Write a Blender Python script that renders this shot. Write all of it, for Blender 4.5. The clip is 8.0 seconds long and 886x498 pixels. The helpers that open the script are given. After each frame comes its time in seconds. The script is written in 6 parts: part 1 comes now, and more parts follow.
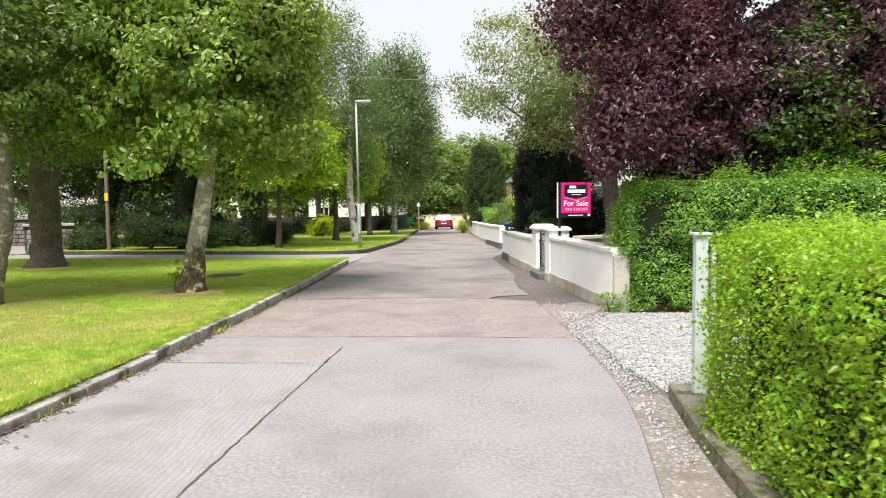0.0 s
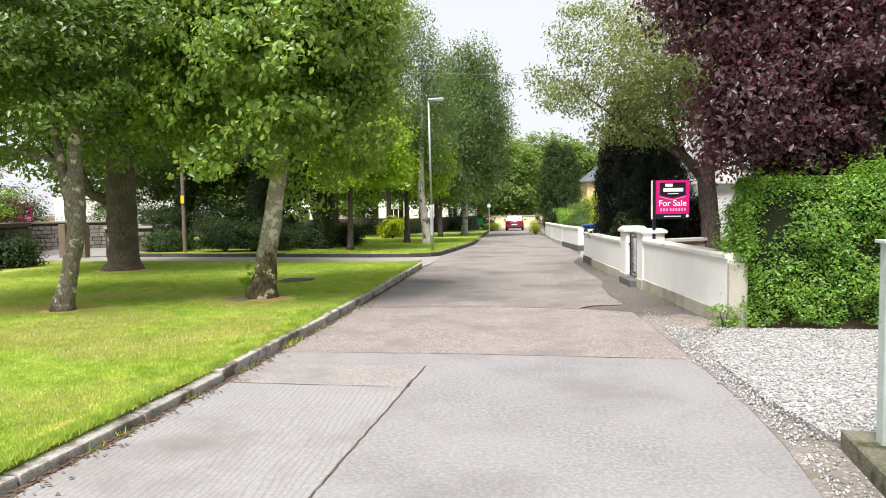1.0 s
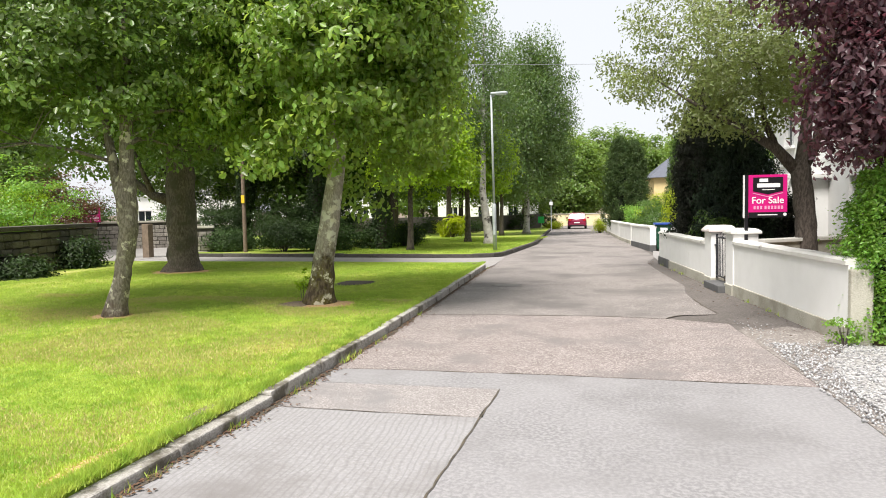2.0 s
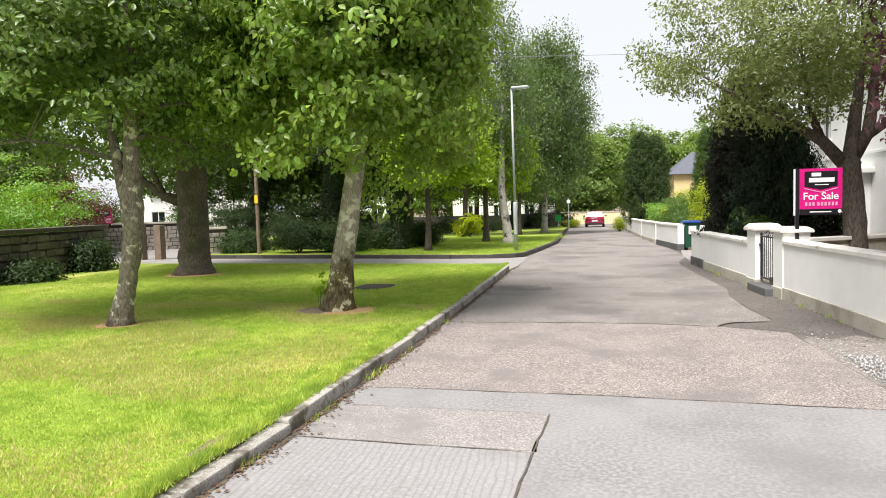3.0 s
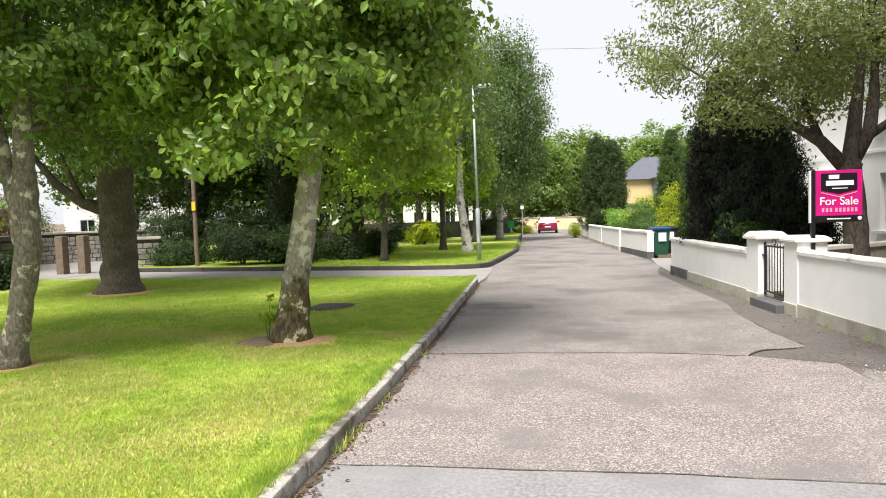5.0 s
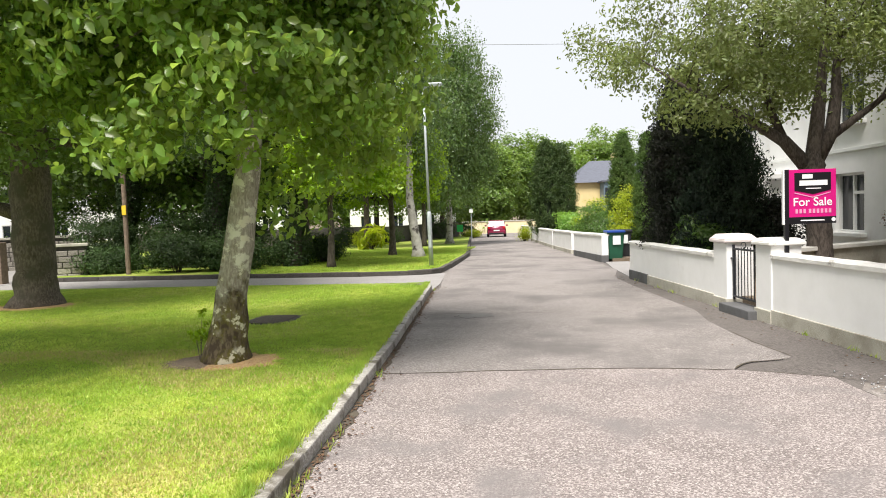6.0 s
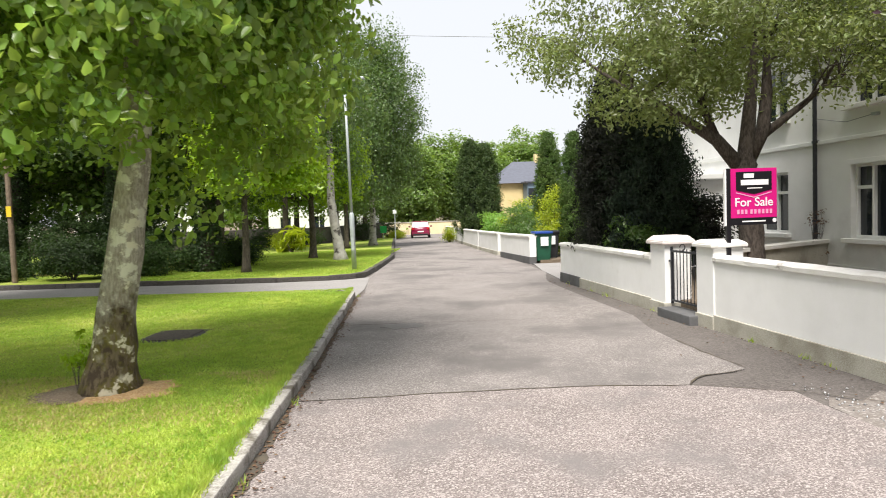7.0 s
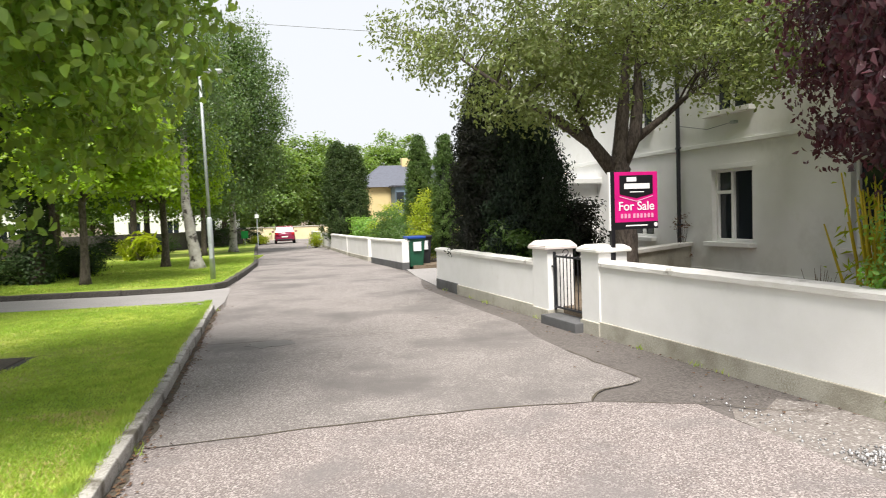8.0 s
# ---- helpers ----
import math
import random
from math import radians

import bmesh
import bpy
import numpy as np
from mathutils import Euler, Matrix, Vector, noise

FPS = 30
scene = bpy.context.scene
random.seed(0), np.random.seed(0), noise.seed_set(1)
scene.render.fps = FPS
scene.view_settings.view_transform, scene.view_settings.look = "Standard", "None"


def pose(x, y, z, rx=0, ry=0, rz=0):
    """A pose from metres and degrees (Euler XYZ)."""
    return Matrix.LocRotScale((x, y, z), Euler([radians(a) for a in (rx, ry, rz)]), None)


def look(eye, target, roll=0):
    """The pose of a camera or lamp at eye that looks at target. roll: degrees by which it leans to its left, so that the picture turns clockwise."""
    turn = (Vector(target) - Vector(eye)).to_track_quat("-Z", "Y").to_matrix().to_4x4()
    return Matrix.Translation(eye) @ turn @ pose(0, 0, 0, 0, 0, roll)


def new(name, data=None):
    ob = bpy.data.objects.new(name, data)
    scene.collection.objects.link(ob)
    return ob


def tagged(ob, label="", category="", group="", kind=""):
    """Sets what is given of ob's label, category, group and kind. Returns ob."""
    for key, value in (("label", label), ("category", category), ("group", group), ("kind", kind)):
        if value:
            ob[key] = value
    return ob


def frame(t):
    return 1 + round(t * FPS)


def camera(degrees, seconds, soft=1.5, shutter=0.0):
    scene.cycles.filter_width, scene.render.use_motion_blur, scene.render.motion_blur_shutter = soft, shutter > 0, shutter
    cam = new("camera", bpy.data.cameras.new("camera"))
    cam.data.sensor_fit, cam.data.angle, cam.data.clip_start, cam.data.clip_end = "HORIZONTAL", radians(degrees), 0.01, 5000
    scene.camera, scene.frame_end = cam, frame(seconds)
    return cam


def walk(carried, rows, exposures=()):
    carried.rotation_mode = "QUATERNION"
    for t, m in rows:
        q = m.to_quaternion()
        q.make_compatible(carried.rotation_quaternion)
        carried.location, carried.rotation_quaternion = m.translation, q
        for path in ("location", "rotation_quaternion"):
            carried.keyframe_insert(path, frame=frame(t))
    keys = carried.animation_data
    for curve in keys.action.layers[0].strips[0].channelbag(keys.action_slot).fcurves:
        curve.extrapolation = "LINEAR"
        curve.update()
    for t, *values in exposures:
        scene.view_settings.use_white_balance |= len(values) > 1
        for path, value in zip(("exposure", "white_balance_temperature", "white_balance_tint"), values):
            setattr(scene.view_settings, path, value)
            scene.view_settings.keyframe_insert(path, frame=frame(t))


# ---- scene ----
cam = camera(66.8, 8.0, soft=0.95, shutter=0.22)
PATH = [
    (0, (0.923, -0.29, 1.735), (0.76, 1.699, 1.609), -0.6),
    (0.5, (0.767, 0.208, 1.739), (0.483, 2.184, 1.616), -0.9),
    (1, (0.528, 0.667, 1.747), (0.167, 2.631, 1.626), -0.9),
    (1.5, (0.381, 1.092, 1.754), (-0.047, 3.042, 1.631), -1.0),
    (2, (0.182, 1.568, 1.773), (-0.348, 3.493, 1.649), -1.2),
    (3.5, (-0.519, 2.67, 1.778), (-1.087, 4.583, 1.652), -1.6),
    (4, (-0.787, 3.097, 1.804), (-1.309, 5.024, 1.681), -1.6),
    (4.5, (-0.963, 3.478, 1.824), (-1.434, 5.418, 1.705), -1.7),
    (6, (-1.424, 4.774, 1.796), (-1.68, 6.754, 1.69), -2.0),
    (6.5, (-1.515, 5.18, 1.818), (-1.676, 7.17, 1.708), -2.1),
    (7, (-1.567, 5.699, 1.806), (-1.595, 7.695, 1.694), -2.1),
    (7.5, (-1.627, 6.078, 1.78), (-1.463, 8.068, 1.662), -1.9),
    (8, (-1.69, 6.534, 1.811), (-1.322, 8.497, 1.697), -2.1),
]
walk(cam, [(t, look(eye, target, roll)) for t, eye, target, roll in PATH])

# world and light: bright overcast sky with a broad soft sun
scene.view_settings.exposure = 0.80
world = bpy.data.worlds.new("world")
scene.world = world
world.use_nodes = True
wn, wl = world.node_tree.nodes, world.node_tree.links
wbg = wn["Background"]
sky = wn.new("ShaderNodeTexSky")
sky.sky_type = "NISHITA"
sky.sun_disc = False
SUN_EL, SUN_AZ = 60.0, 194.0
sky.sun_elevation, sky.sun_rotation = radians(SUN_EL), radians(SUN_AZ)
sky.dust_density, sky.air_density = 4.0, 1.0
cloud = wn.new("ShaderNodeMix")
cloud.data_type = "RGBA"
cloud.inputs[0].default_value = 0.8
cloud.inputs[7].default_value = (11.0, 11.2, 11.6, 1)
wl.new(sky.outputs[0], cloud.inputs[6])
wl.new(cloud.outputs[2], wbg.inputs[0])
wbg.inputs[1].default_value = 0.058
sun = new("sun", bpy.data.lights.new("sun", "SUN"))
sun.data.energy, sun.data.angle, sun.data.color = 4.0, radians(23), (1.0, 0.95, 0.89)
sa, se = radians(SUN_AZ), radians(SUN_EL)
sun.matrix_world = look((0, 0, 30), (-math.sin(sa) * math.cos(se), -math.cos(sa) * math.cos(se), 30 - math.sin(se)))


# ---- materials ----
def mat(name, base, rough=0.8, var=None, scale=6.0, fine=None, fine_scale=90.0, bump=0.2, bump_scale=120.0, metal=0.0, stain=None, stain_scale=0.8, stain_at=(0.5, 0.62), island=0.0, spec=0.4, obj_random=0.0, moss=None, speck=None, speck_scale=60.0, speck_at=(0.5, 0.62), brush=None, rise=1.0):
    """Base colour with a broad and a fine variation, stains and fine relief, in metres."""
    m = bpy.data.materials.new(name)
    m.use_nodes = True
    nt = m.node_tree
    N, L = nt.nodes, nt.links
    b = N["Principled BSDF"]
    b.inputs["Roughness"].default_value = rough
    b.inputs["Metallic"].default_value = metal
    b.inputs["Specular IOR Level"].default_value = spec
    geo = N.new("ShaderNodeNewGeometry")
    place = geo.outputs["Position"]
    if rise != 1.0:
        mp = N.new("ShaderNodeMapping")
        mp.inputs["Scale"].default_value = (1, 1, rise)
        L.new(place, mp.inputs["Vector"])
        place = mp.outputs["Vector"]

    def noise_fac(sc, detail, lo, hi):
        n = N.new("ShaderNodeTexNoise")
        n.inputs["Scale"].default_value = sc
        n.inputs["Detail"].default_value = detail
        n.inputs["Roughness"].default_value = 0.62
        L.new(place if sc > 20 or rise == 1.0 else geo.outputs["Position"], n.inputs["Vector"])
        r = N.new("ShaderNodeMapRange")
        r.inputs["From Min"].default_value, r.inputs["From Max"].default_value = lo, hi
        L.new(n.outputs["Fac"], r.inputs["Value"])
        return r.outputs["Result"]

    def mix(fac, a, c):
        x = N.new("ShaderNodeMix")
        x.data_type = "RGBA"
        if isinstance(fac, float):
            x.inputs[0].default_value = fac
        else:
            L.new(fac, x.inputs[0])
        for i, v in ((6, a), (7, c)):
            if isinstance(v, tuple):
                x.inputs[i].default_value = (*v, 1)
            else:
                L.new(v, x.inputs[i])
        return x.outputs[2]

    col = base
    if var:
        col = mix(noise_fac(scale, 5, 0.35, 0.68), col, var)
    if fine:
        col = mix(noise_fac(fine_scale, 2, 0.42, 0.62), col, fine)
    if brush:
        wv = N.new("ShaderNodeTexWave")
        wv.inputs["Scale"].default_value, wv.inputs["Distortion"].default_value = 6.0, 8.0
        wv.inputs["Detail"].default_value, wv.inputs["Detail Scale"].default_value = 3.0, 0.7
        mq = N.new("ShaderNodeMapping")
        mq.inputs["Rotation"].default_value = (0, 0, radians(-14))
        mq.inputs["Scale"].default_value = (1, 0.35, 1)
        L.new(geo.outputs["Position"], mq.inputs["Vector"])
        L.new(mq.outputs["Vector"], wv.inputs["Vector"])
        r = N.new("ShaderNodeMapRange")
        r.inputs["From Min"].default_value, r.inputs["From Max"].default_value, r.inputs["To Max"].default_value = 0.62, 1.0, 0.34
        L.new(wv.outputs["Fac"], r.inputs["Value"])
        col = mix(r.outputs["Result"], col, brush)
    if speck:
        vo = N.new("ShaderNodeTexVoronoi")
        vo.inputs["Scale"].default_value = speck_scale
        L.new(geo.outputs["Position"], vo.inputs["Vector"])
        sv = N.new("ShaderNodeSeparateColor")
        L.new(vo.outputs["Color"], sv.inputs[0])
        r = N.new("ShaderNodeMapRange")
        r.inputs["From Min"].default_value, r.inputs["From Max"].default_value = speck_at
        L.new(sv.outputs[0], r.inputs["Value"])
        col = mix(r.outputs["Result"], col, speck)
    if stain:
        col = mix(noise_fac(stain_scale, 6, *stain_at), col, stain)
    if moss:
        sx = N.new("ShaderNodeSeparateXYZ")
        L.new(geo.outputs["Position"], sx.inputs[0])
        n = N.new("ShaderNodeTexNoise")
        n.inputs["Scale"].default_value, n.inputs["Detail"].default_value = 5.5, 8
        L.new(geo.outputs["Position"], n.inputs["Vector"])
        ma = N.new("ShaderNodeMath")
        ma.operation = "MULTIPLY_ADD"
        ma.inputs[1].default_value = -2.6
        L.new(n.outputs["Fac"], ma.inputs[0])
        L.new(sx.outputs[2], ma.inputs[2])
        r = N.new("ShaderNodeMapRange")
        r.inputs["From Min"].default_value, r.inputs["From Max"].default_value = moss[0] - 1.08, moss[0] - 1.7
        L.new(ma.outputs[0], r.inputs["Value"])
        col = mix(r.outputs["Result"], col, mix(noise_fac(26.0, 4, 0.46, 0.6), mix(noise_fac(5.0, 4, 0.45, 0.56), (0.050, 0.036, 0.022), moss[1]), (0.12, 0.095, 0.06)))
        col = mix(noise_fac(5.0, 7, 0.585, 0.625), col, (0.56, 0.53, 0.41))
    if island or obj_random:
        rnd = geo.outputs["Random Per Island"]
        if obj_random:
            rnd = N.new("ShaderNodeObjectInfo").outputs["Random"]
        hs = N.new("ShaderNodeHueSaturation")
        r = N.new("ShaderNodeMapRange")
        k = island or obj_random
        r.inputs["To Min"].default_value, r.inputs["To Max"].default_value = 1 - k, 1 + k
        L.new(rnd, r.inputs["Value"])
        L.new(r.outputs["Result"], hs.inputs["Value"])
        r2 = N.new("ShaderNodeMapRange")
        r2.inputs["To Min"].default_value, r2.inputs["To Max"].default_value = 0.5 - 0.04 * k, 0.5 + 0.04 * k
        L.new(rnd, r2.inputs["Value"])
        L.new(r2.outputs["Result"], hs.inputs["Hue"])
        if isinstance(col, tuple):
            hs.inputs["Color"].default_value = (*col, 1)
        else:
            L.new(col, hs.inputs["Color"])
        col = hs.outputs["Color"]
    if isinstance(col, tuple):
        b.inputs["Base Color"].default_value = (*col, 1)
    else:
        L.new(col, b.inputs["Base Color"])
    if bump:
        n = N.new("ShaderNodeTexNoise")
        n.inputs["Scale"].default_value = bump_scale
        n.inputs["Detail"].default_value = 3
        L.new(place, n.inputs["Vector"])
        bp = N.new("ShaderNodeBump")
        bp.inputs["Strength"].default_value = bump
        bp.inputs["Distance"].default_value = 0.01
        L.new(n.outputs["Fac"], bp.inputs["Height"])
        L.new(bp.outputs["Normal"], b.inputs["Normal"])
    return m


def leaf_mat(name, a, c, through_col, k=0.35, gloss=0.34, clump=1.2, fine=None, fine_scale=4.0):
    """Leaves: two greens in patches, each leaf a shade of its own, with light coming through."""
    m = mat(name, a, gloss, var=c, scale=clump, island=k, bump=0, spec=0.5, fine=fine, fine_scale=fine_scale)
    nt = m.node_tree
    N, L = nt.nodes, nt.links
    b = N["Principled BSDF"]
    tr = N.new("ShaderNodeBsdfTranslucent")
    tr.inputs[0].default_value = (*through_col, 1)
    add = N.new("ShaderNodeMixShader")
    add.inputs[0].default_value = 0.42
    L.new(b.outputs[0], add.inputs[1])
    L.new(tr.outputs[0], add.inputs[2])
    L.new(add.outputs[0], N["Material Output"].inputs[0])
    return m


M = dict(
    soil=mat("soil", (0.16, 0.12, 0.085), 0.95, (0.10, 0.075, 0.05), 3, (0.24, 0.19, 0.14), 60, 0.6, 60),
    verge=mat("verge", (0.125, 0.110, 0.102), 0.9, (0.08, 0.070, 0.064), 1.6, (0.155, 0.138, 0.128), 40, 0.6, 80, stain=(0.18, 0.16, 0.148), stain_scale=0.8, stain_at=(0.55, 0.7)),
    concrete=mat("concrete", (0.245, 0.238, 0.244), 0.85, (0.185, 0.179, 0.184), 1.0, (0.29, 0.282, 0.286), 30, 0.25, 170, stain=(0.17, 0.162, 0.162), stain_scale=0.4, stain_at=(0.47, 0.70), speck=(0.25, 0.243, 0.245), speck_scale=110, speck_at=(0.85, 1.0)),
    brushed=mat("brushed", brush=(0.13, 0.125, 0.128), base=(0.275, 0.268, 0.274), rough=0.85, var=(0.235, 0.227, 0.228), scale=1.1, fine=(0.31, 0.302, 0.306), fine_scale=30, bump=0.3, bump_scale=150, stain=(0.18, 0.168, 0.164), stain_scale=0.7, stain_at=(0.5, 0.7), speck=(0.25, 0.238, 0.232), speck_scale=90, speck_at=(0.8, 1.0)),
    aggregate=mat("aggregate", (0.30, 0.257, 0.245), 0.92, (0.205, 0.175, 0.167), 1.6, (0.125, 0.105, 0.10), 62, 1.0, 60, stain=(0.19, 0.172, 0.168), stain_scale=0.9, stain_at=(0.50, 0.68), speck=(0.46, 0.412, 0.392), speck_scale=85, speck_at=(0.55, 1.0)),
    old_concrete=mat("old_concrete", (0.29, 0.262, 0.25), 0.9, (0.205, 0.184, 0.174), 0.8, (0.14, 0.125, 0.118), 56, 0.9, 62, stain=(0.15, 0.137, 0.131), stain_scale=0.5, stain_at=(0.48, 0.66), speck=(0.40, 0.365, 0.347), speck_scale=80, speck_at=(0.62, 1.0)),
    worn=mat("worn", (0.315, 0.288, 0.28), 0.9, (0.25, 0.228, 0.222), 1.3, (0.18, 0.162, 0.156), 60, 0.9, 62, stain=(0.22, 0.208, 0.207), stain_scale=0.9, speck=(0.40, 0.375, 0.365), speck_scale=80, speck_at=(0.55, 1.0)),
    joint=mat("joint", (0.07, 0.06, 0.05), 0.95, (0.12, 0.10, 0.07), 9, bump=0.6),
    kerb=mat("kerb", (0.36, 0.34, 0.315), 0.9, (0.20, 0.185, 0.165), 5, (0.43, 0.41, 0.385), 60, 0.8, 50, stain=(0.115, 0.102, 0.08), stain_scale=2.6, obj_random=0.14),
    dark_kerb=mat("dark_kerb", (0.075, 0.068, 0.06), 0.9, (0.045, 0.041, 0.036), 4, (0.12, 0.11, 0.1), 50, 0.6, 50, obj_random=0.2),
    path=mat("path", (0.28, 0.265, 0.26), 0.9, (0.22, 0.207, 0.20), 1.2, (0.33, 0.315, 0.305), 90, 0.4, 90),
    gravel_bed=mat("gravel_bed", (0.42, 0.42, 0.428), 0.9, (0.31, 0.30, 0.285), 1.3, (0.2, 0.19, 0.18), 38, 1.0, 40, speck=(0.5, 0.49, 0.48), speck_scale=30, speck_at=(0.6, 0.9)),
    stone_chip=mat("stone_chip", (0.47, 0.47, 0.485), 0.9, (0.35, 0.34, 0.335), 5, bump=0.3, island=0.45),
    lawn=mat("lawn", (0.20, 0.31, 0.028), 0.9, (0.36, 0.43, 0.05), 0.6, (0.14, 0.215, 0.02), 60, 0.8, 60, stain=(0.48, 0.45, 0.14), stain_scale=0.42, stain_at=(0.50, 0.70)),
    plaster_white=mat("plaster_white", (0.84, 0.835, 0.825), 0.75, (0.78, 0.775, 0.76), 2.0, bump=0.10, bump_scale=60, stain=(0.68, 0.66, 0.62), stain_scale=1.3, stain_at=(0.60, 0.78)),
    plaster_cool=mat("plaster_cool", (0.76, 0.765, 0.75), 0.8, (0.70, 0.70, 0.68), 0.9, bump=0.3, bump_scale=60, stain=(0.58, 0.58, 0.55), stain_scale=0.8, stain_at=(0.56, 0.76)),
    plinth=mat("plinth", (0.47, 0.45, 0.385), 0.9, (0.35, 0.33, 0.265), 2.6, (0.48, 0.46, 0.40), 60, 0.6, 60, stain=(0.24, 0.22, 0.17), stain_scale=1.1, stain_at=(0.5, 0.72)),
    plinth_dark=mat("plinth_dark", (0.13, 0.13, 0.135), 0.9, (0.09, 0.09, 0.09), 3, bump=0.4),
    cap_pink=mat("cap_pink", (0.72, 0.66, 0.64), 0.8, (0.62, 0.55, 0.53), 5, bump=0.3),
    coping=mat("coping", (0.74, 0.725, 0.70), 0.8, (0.64, 0.62, 0.58), 3, bump=0.35, bump_scale=60, stain=(0.30, 0.28, 0.25), stain_scale=3.2, stain_at=(0.64, 0.74)),
    black_metal=mat("black_metal", (0.018, 0.02, 0.026), 0.45, (0.03, 0.03, 0.035), 12, bump=0.1),
    galv=mat("galv", (0.43, 0.47, 0.48), 0.5, (0.35, 0.385, 0.39), 6, bump=0.1, metal=0.25),
    pale_green=mat("pale_green", (0.50, 0.57, 0.545), 0.55, (0.42, 0.48, 0.455), 7, bump=0.2, stain=(0.3, 0.27, 0.2), stain_scale=9, stain_at=(0.66, 0.74)),
    magenta=mat("magenta", (0.62, 0.012, 0.20), 0.42, (0.56, 0.01, 0.18), 4, bump=0.03),
    sign_black=mat("sign_black", (0.012, 0.011, 0.014), 0.42, bump=0.02),
    sign_white=mat("sign_white", (0.82, 0.80, 0.81), 0.5, bump=0.02),
    sign_pale=mat("sign_pale", (0.74, 0.34, 0.50), 0.5, bump=0.02),
    bark=mat("bark", (0.105, 0.085, 0.07), 0.95, (0.055, 0.044, 0.036), 6, (0.155, 0.13, 0.108), 30, 1.0, 26, rise=0.34, stain=(0.075, 0.07, 0.05), stain_scale=2.2),
    bark_lichen=mat("bark_lichen", (0.28, 0.25, 0.205), 0.95, (0.19, 0.165, 0.13), 9, (0.36, 0.335, 0.285), 45, 1.0, 30, stain=(0.56, 0.55, 0.45), stain_scale=6.0, stain_at=(0.53, 0.59), moss=(0.98, (0.105, 0.092, 0.020)), rise=0.3),
    bark_slim=mat("bark_slim", (0.16, 0.135, 0.11), 0.95, (0.10, 0.085, 0.07), 8, (0.23, 0.205, 0.175), 45, 0.9, 30, stain=(0.33, 0.31, 0.25), stain_scale=7, stain_at=(0.58, 0.64), moss=(0.1, (0.07, 0.05, 0.035)), rise=0.3),
    bark_dark=mat("bark_dark", (0.075, 0.06, 0.052), 0.95, (0.045, 0.036, 0.032), 9, (0.12, 0.10, 0.085), 30, 1.0, 25, rise=0.3),
    birch=mat("birch", (0.50, 0.48, 0.44), 0.8, (0.30, 0.28, 0.25), 5, bump=0.5, bump_scale=25, stain=(0.07, 0.06, 0.055), stain_scale=4, stain_at=(0.55, 0.62)),
    old_stone=mat("old_stone", (0.125, 0.112, 0.097), 0.95, (0.065, 0.06, 0.05), 4, (0.18, 0.165, 0.145), 40, 0.9, 30, obj_random=0.25),
    pale_stone=mat("pale_stone", (0.26, 0.235, 0.205), 0.95, (0.16, 0.145, 0.125), 4, (0.34, 0.315, 0.28), 40, 0.9, 30, obj_random=0.25),
    mortar=mat("mortar", (0.11, 0.10, 0.09), 0.95, (0.07, 0.065, 0.055), 8, bump=0.6),
    timber=mat("timber", (0.22, 0.165, 0.12), 0.85, (0.14, 0.105, 0.08), 9, bump=0.5),
    slate=mat("slate", (0.115, 0.125, 0.155), 0.6, (0.085, 0.09, 0.11), 5, bump=0.3, obj_random=0.1),
    yellow_plaster=mat("yellow_plaster", (0.72, 0.58, 0.30), 0.85, (0.64, 0.51, 0.26), 1.2, bump=0.2),
    yellow_far=mat("yellow_far", (0.76, 0.66, 0.42), 0.85, (0.66, 0.57, 0.36), 1.0, bump=0.2),
    upvc=mat("upvc", (0.80, 0.80, 0.79), 0.35, (0.76, 0.76, 0.75), 8, bump=0.03),
    blue_panel=mat("blue_panel", (0.16, 0.23, 0.30), 0.5, (0.12, 0.18, 0.24), 3, bump=0.05),
    # near black: the gloom of unlit rooms put into the colour
    room_gloom=mat("room_gloom", (0.02, 0.022, 0.024), 0.9, bump=0),
    curtain=mat("curtain", (0.30, 0.05, 0.05), 0.9, (0.22, 0.03, 0.03), 9, bump=0.2),
    bin_green=mat("bin_green", (0.012, 0.085, 0.045), 0.5, (0.01, 0.065, 0.035), 6, bump=0.1),
    bin_blue=mat("bin_blue", (0.015, 0.06, 0.30), 0.45, (0.012, 0.05, 0.24), 6, bump=0.1),
    bin_black=mat("bin_black", (0.02, 0.022, 0.025), 0.5, bump=0.1),
    label_white=mat("label_white", (0.7, 0.72, 0.72), 0.6, bump=0),
    car_red=mat("car_red", (0.21, 0.010, 0.045), 0.25, (0.18, 0.008, 0.038), 3, bump=0, spec=0.6),
    tyre=mat("tyre", (0.015, 0.015, 0.016), 0.85, bump=0.2),
    rim=mat("rim", (0.45, 0.46, 0.48), 0.35, metal=0.8, bump=0),
    tail=mat("tail", (0.45, 0.01, 0.015), 0.25, bump=0),
    lens_clear=mat("lens_clear", (0.75, 0.77, 0.8), 0.2, bump=0),
    plate=mat("plate", (0.72, 0.72, 0.68), 0.5, bump=0),
    sign_green=mat("sign_green", (0.03, 0.42, 0.10), 0.5, bump=0),
    yellow_tag=mat("yellow_tag", (0.75, 0.52, 0.03), 0.6, bump=0),
    bamboo_yellow=mat("bamboo_yellow", (0.62, 0.46, 0.03), 0.5, (0.45, 0.36, 0.03), 5, bump=0.1),
    pot=mat("pot", (0.03, 0.03, 0.032), 0.6, bump=0.1),
    wire=mat("wire", (0.25, 0.26, 0.27), 0.6, bump=0),
    # blackish green: shade inside hedges and conifers put into the colour
    core=mat("inner_shade", (0.018, 0.028, 0.010), 1.0, (0.012, 0.02, 0.008), 4, bump=0.5),
    dry=mat("dry_leaf", (0.16, 0.09, 0.05), 0.85, (0.085, 0.05, 0.032), 9, bump=0.1, island=0.35),
)
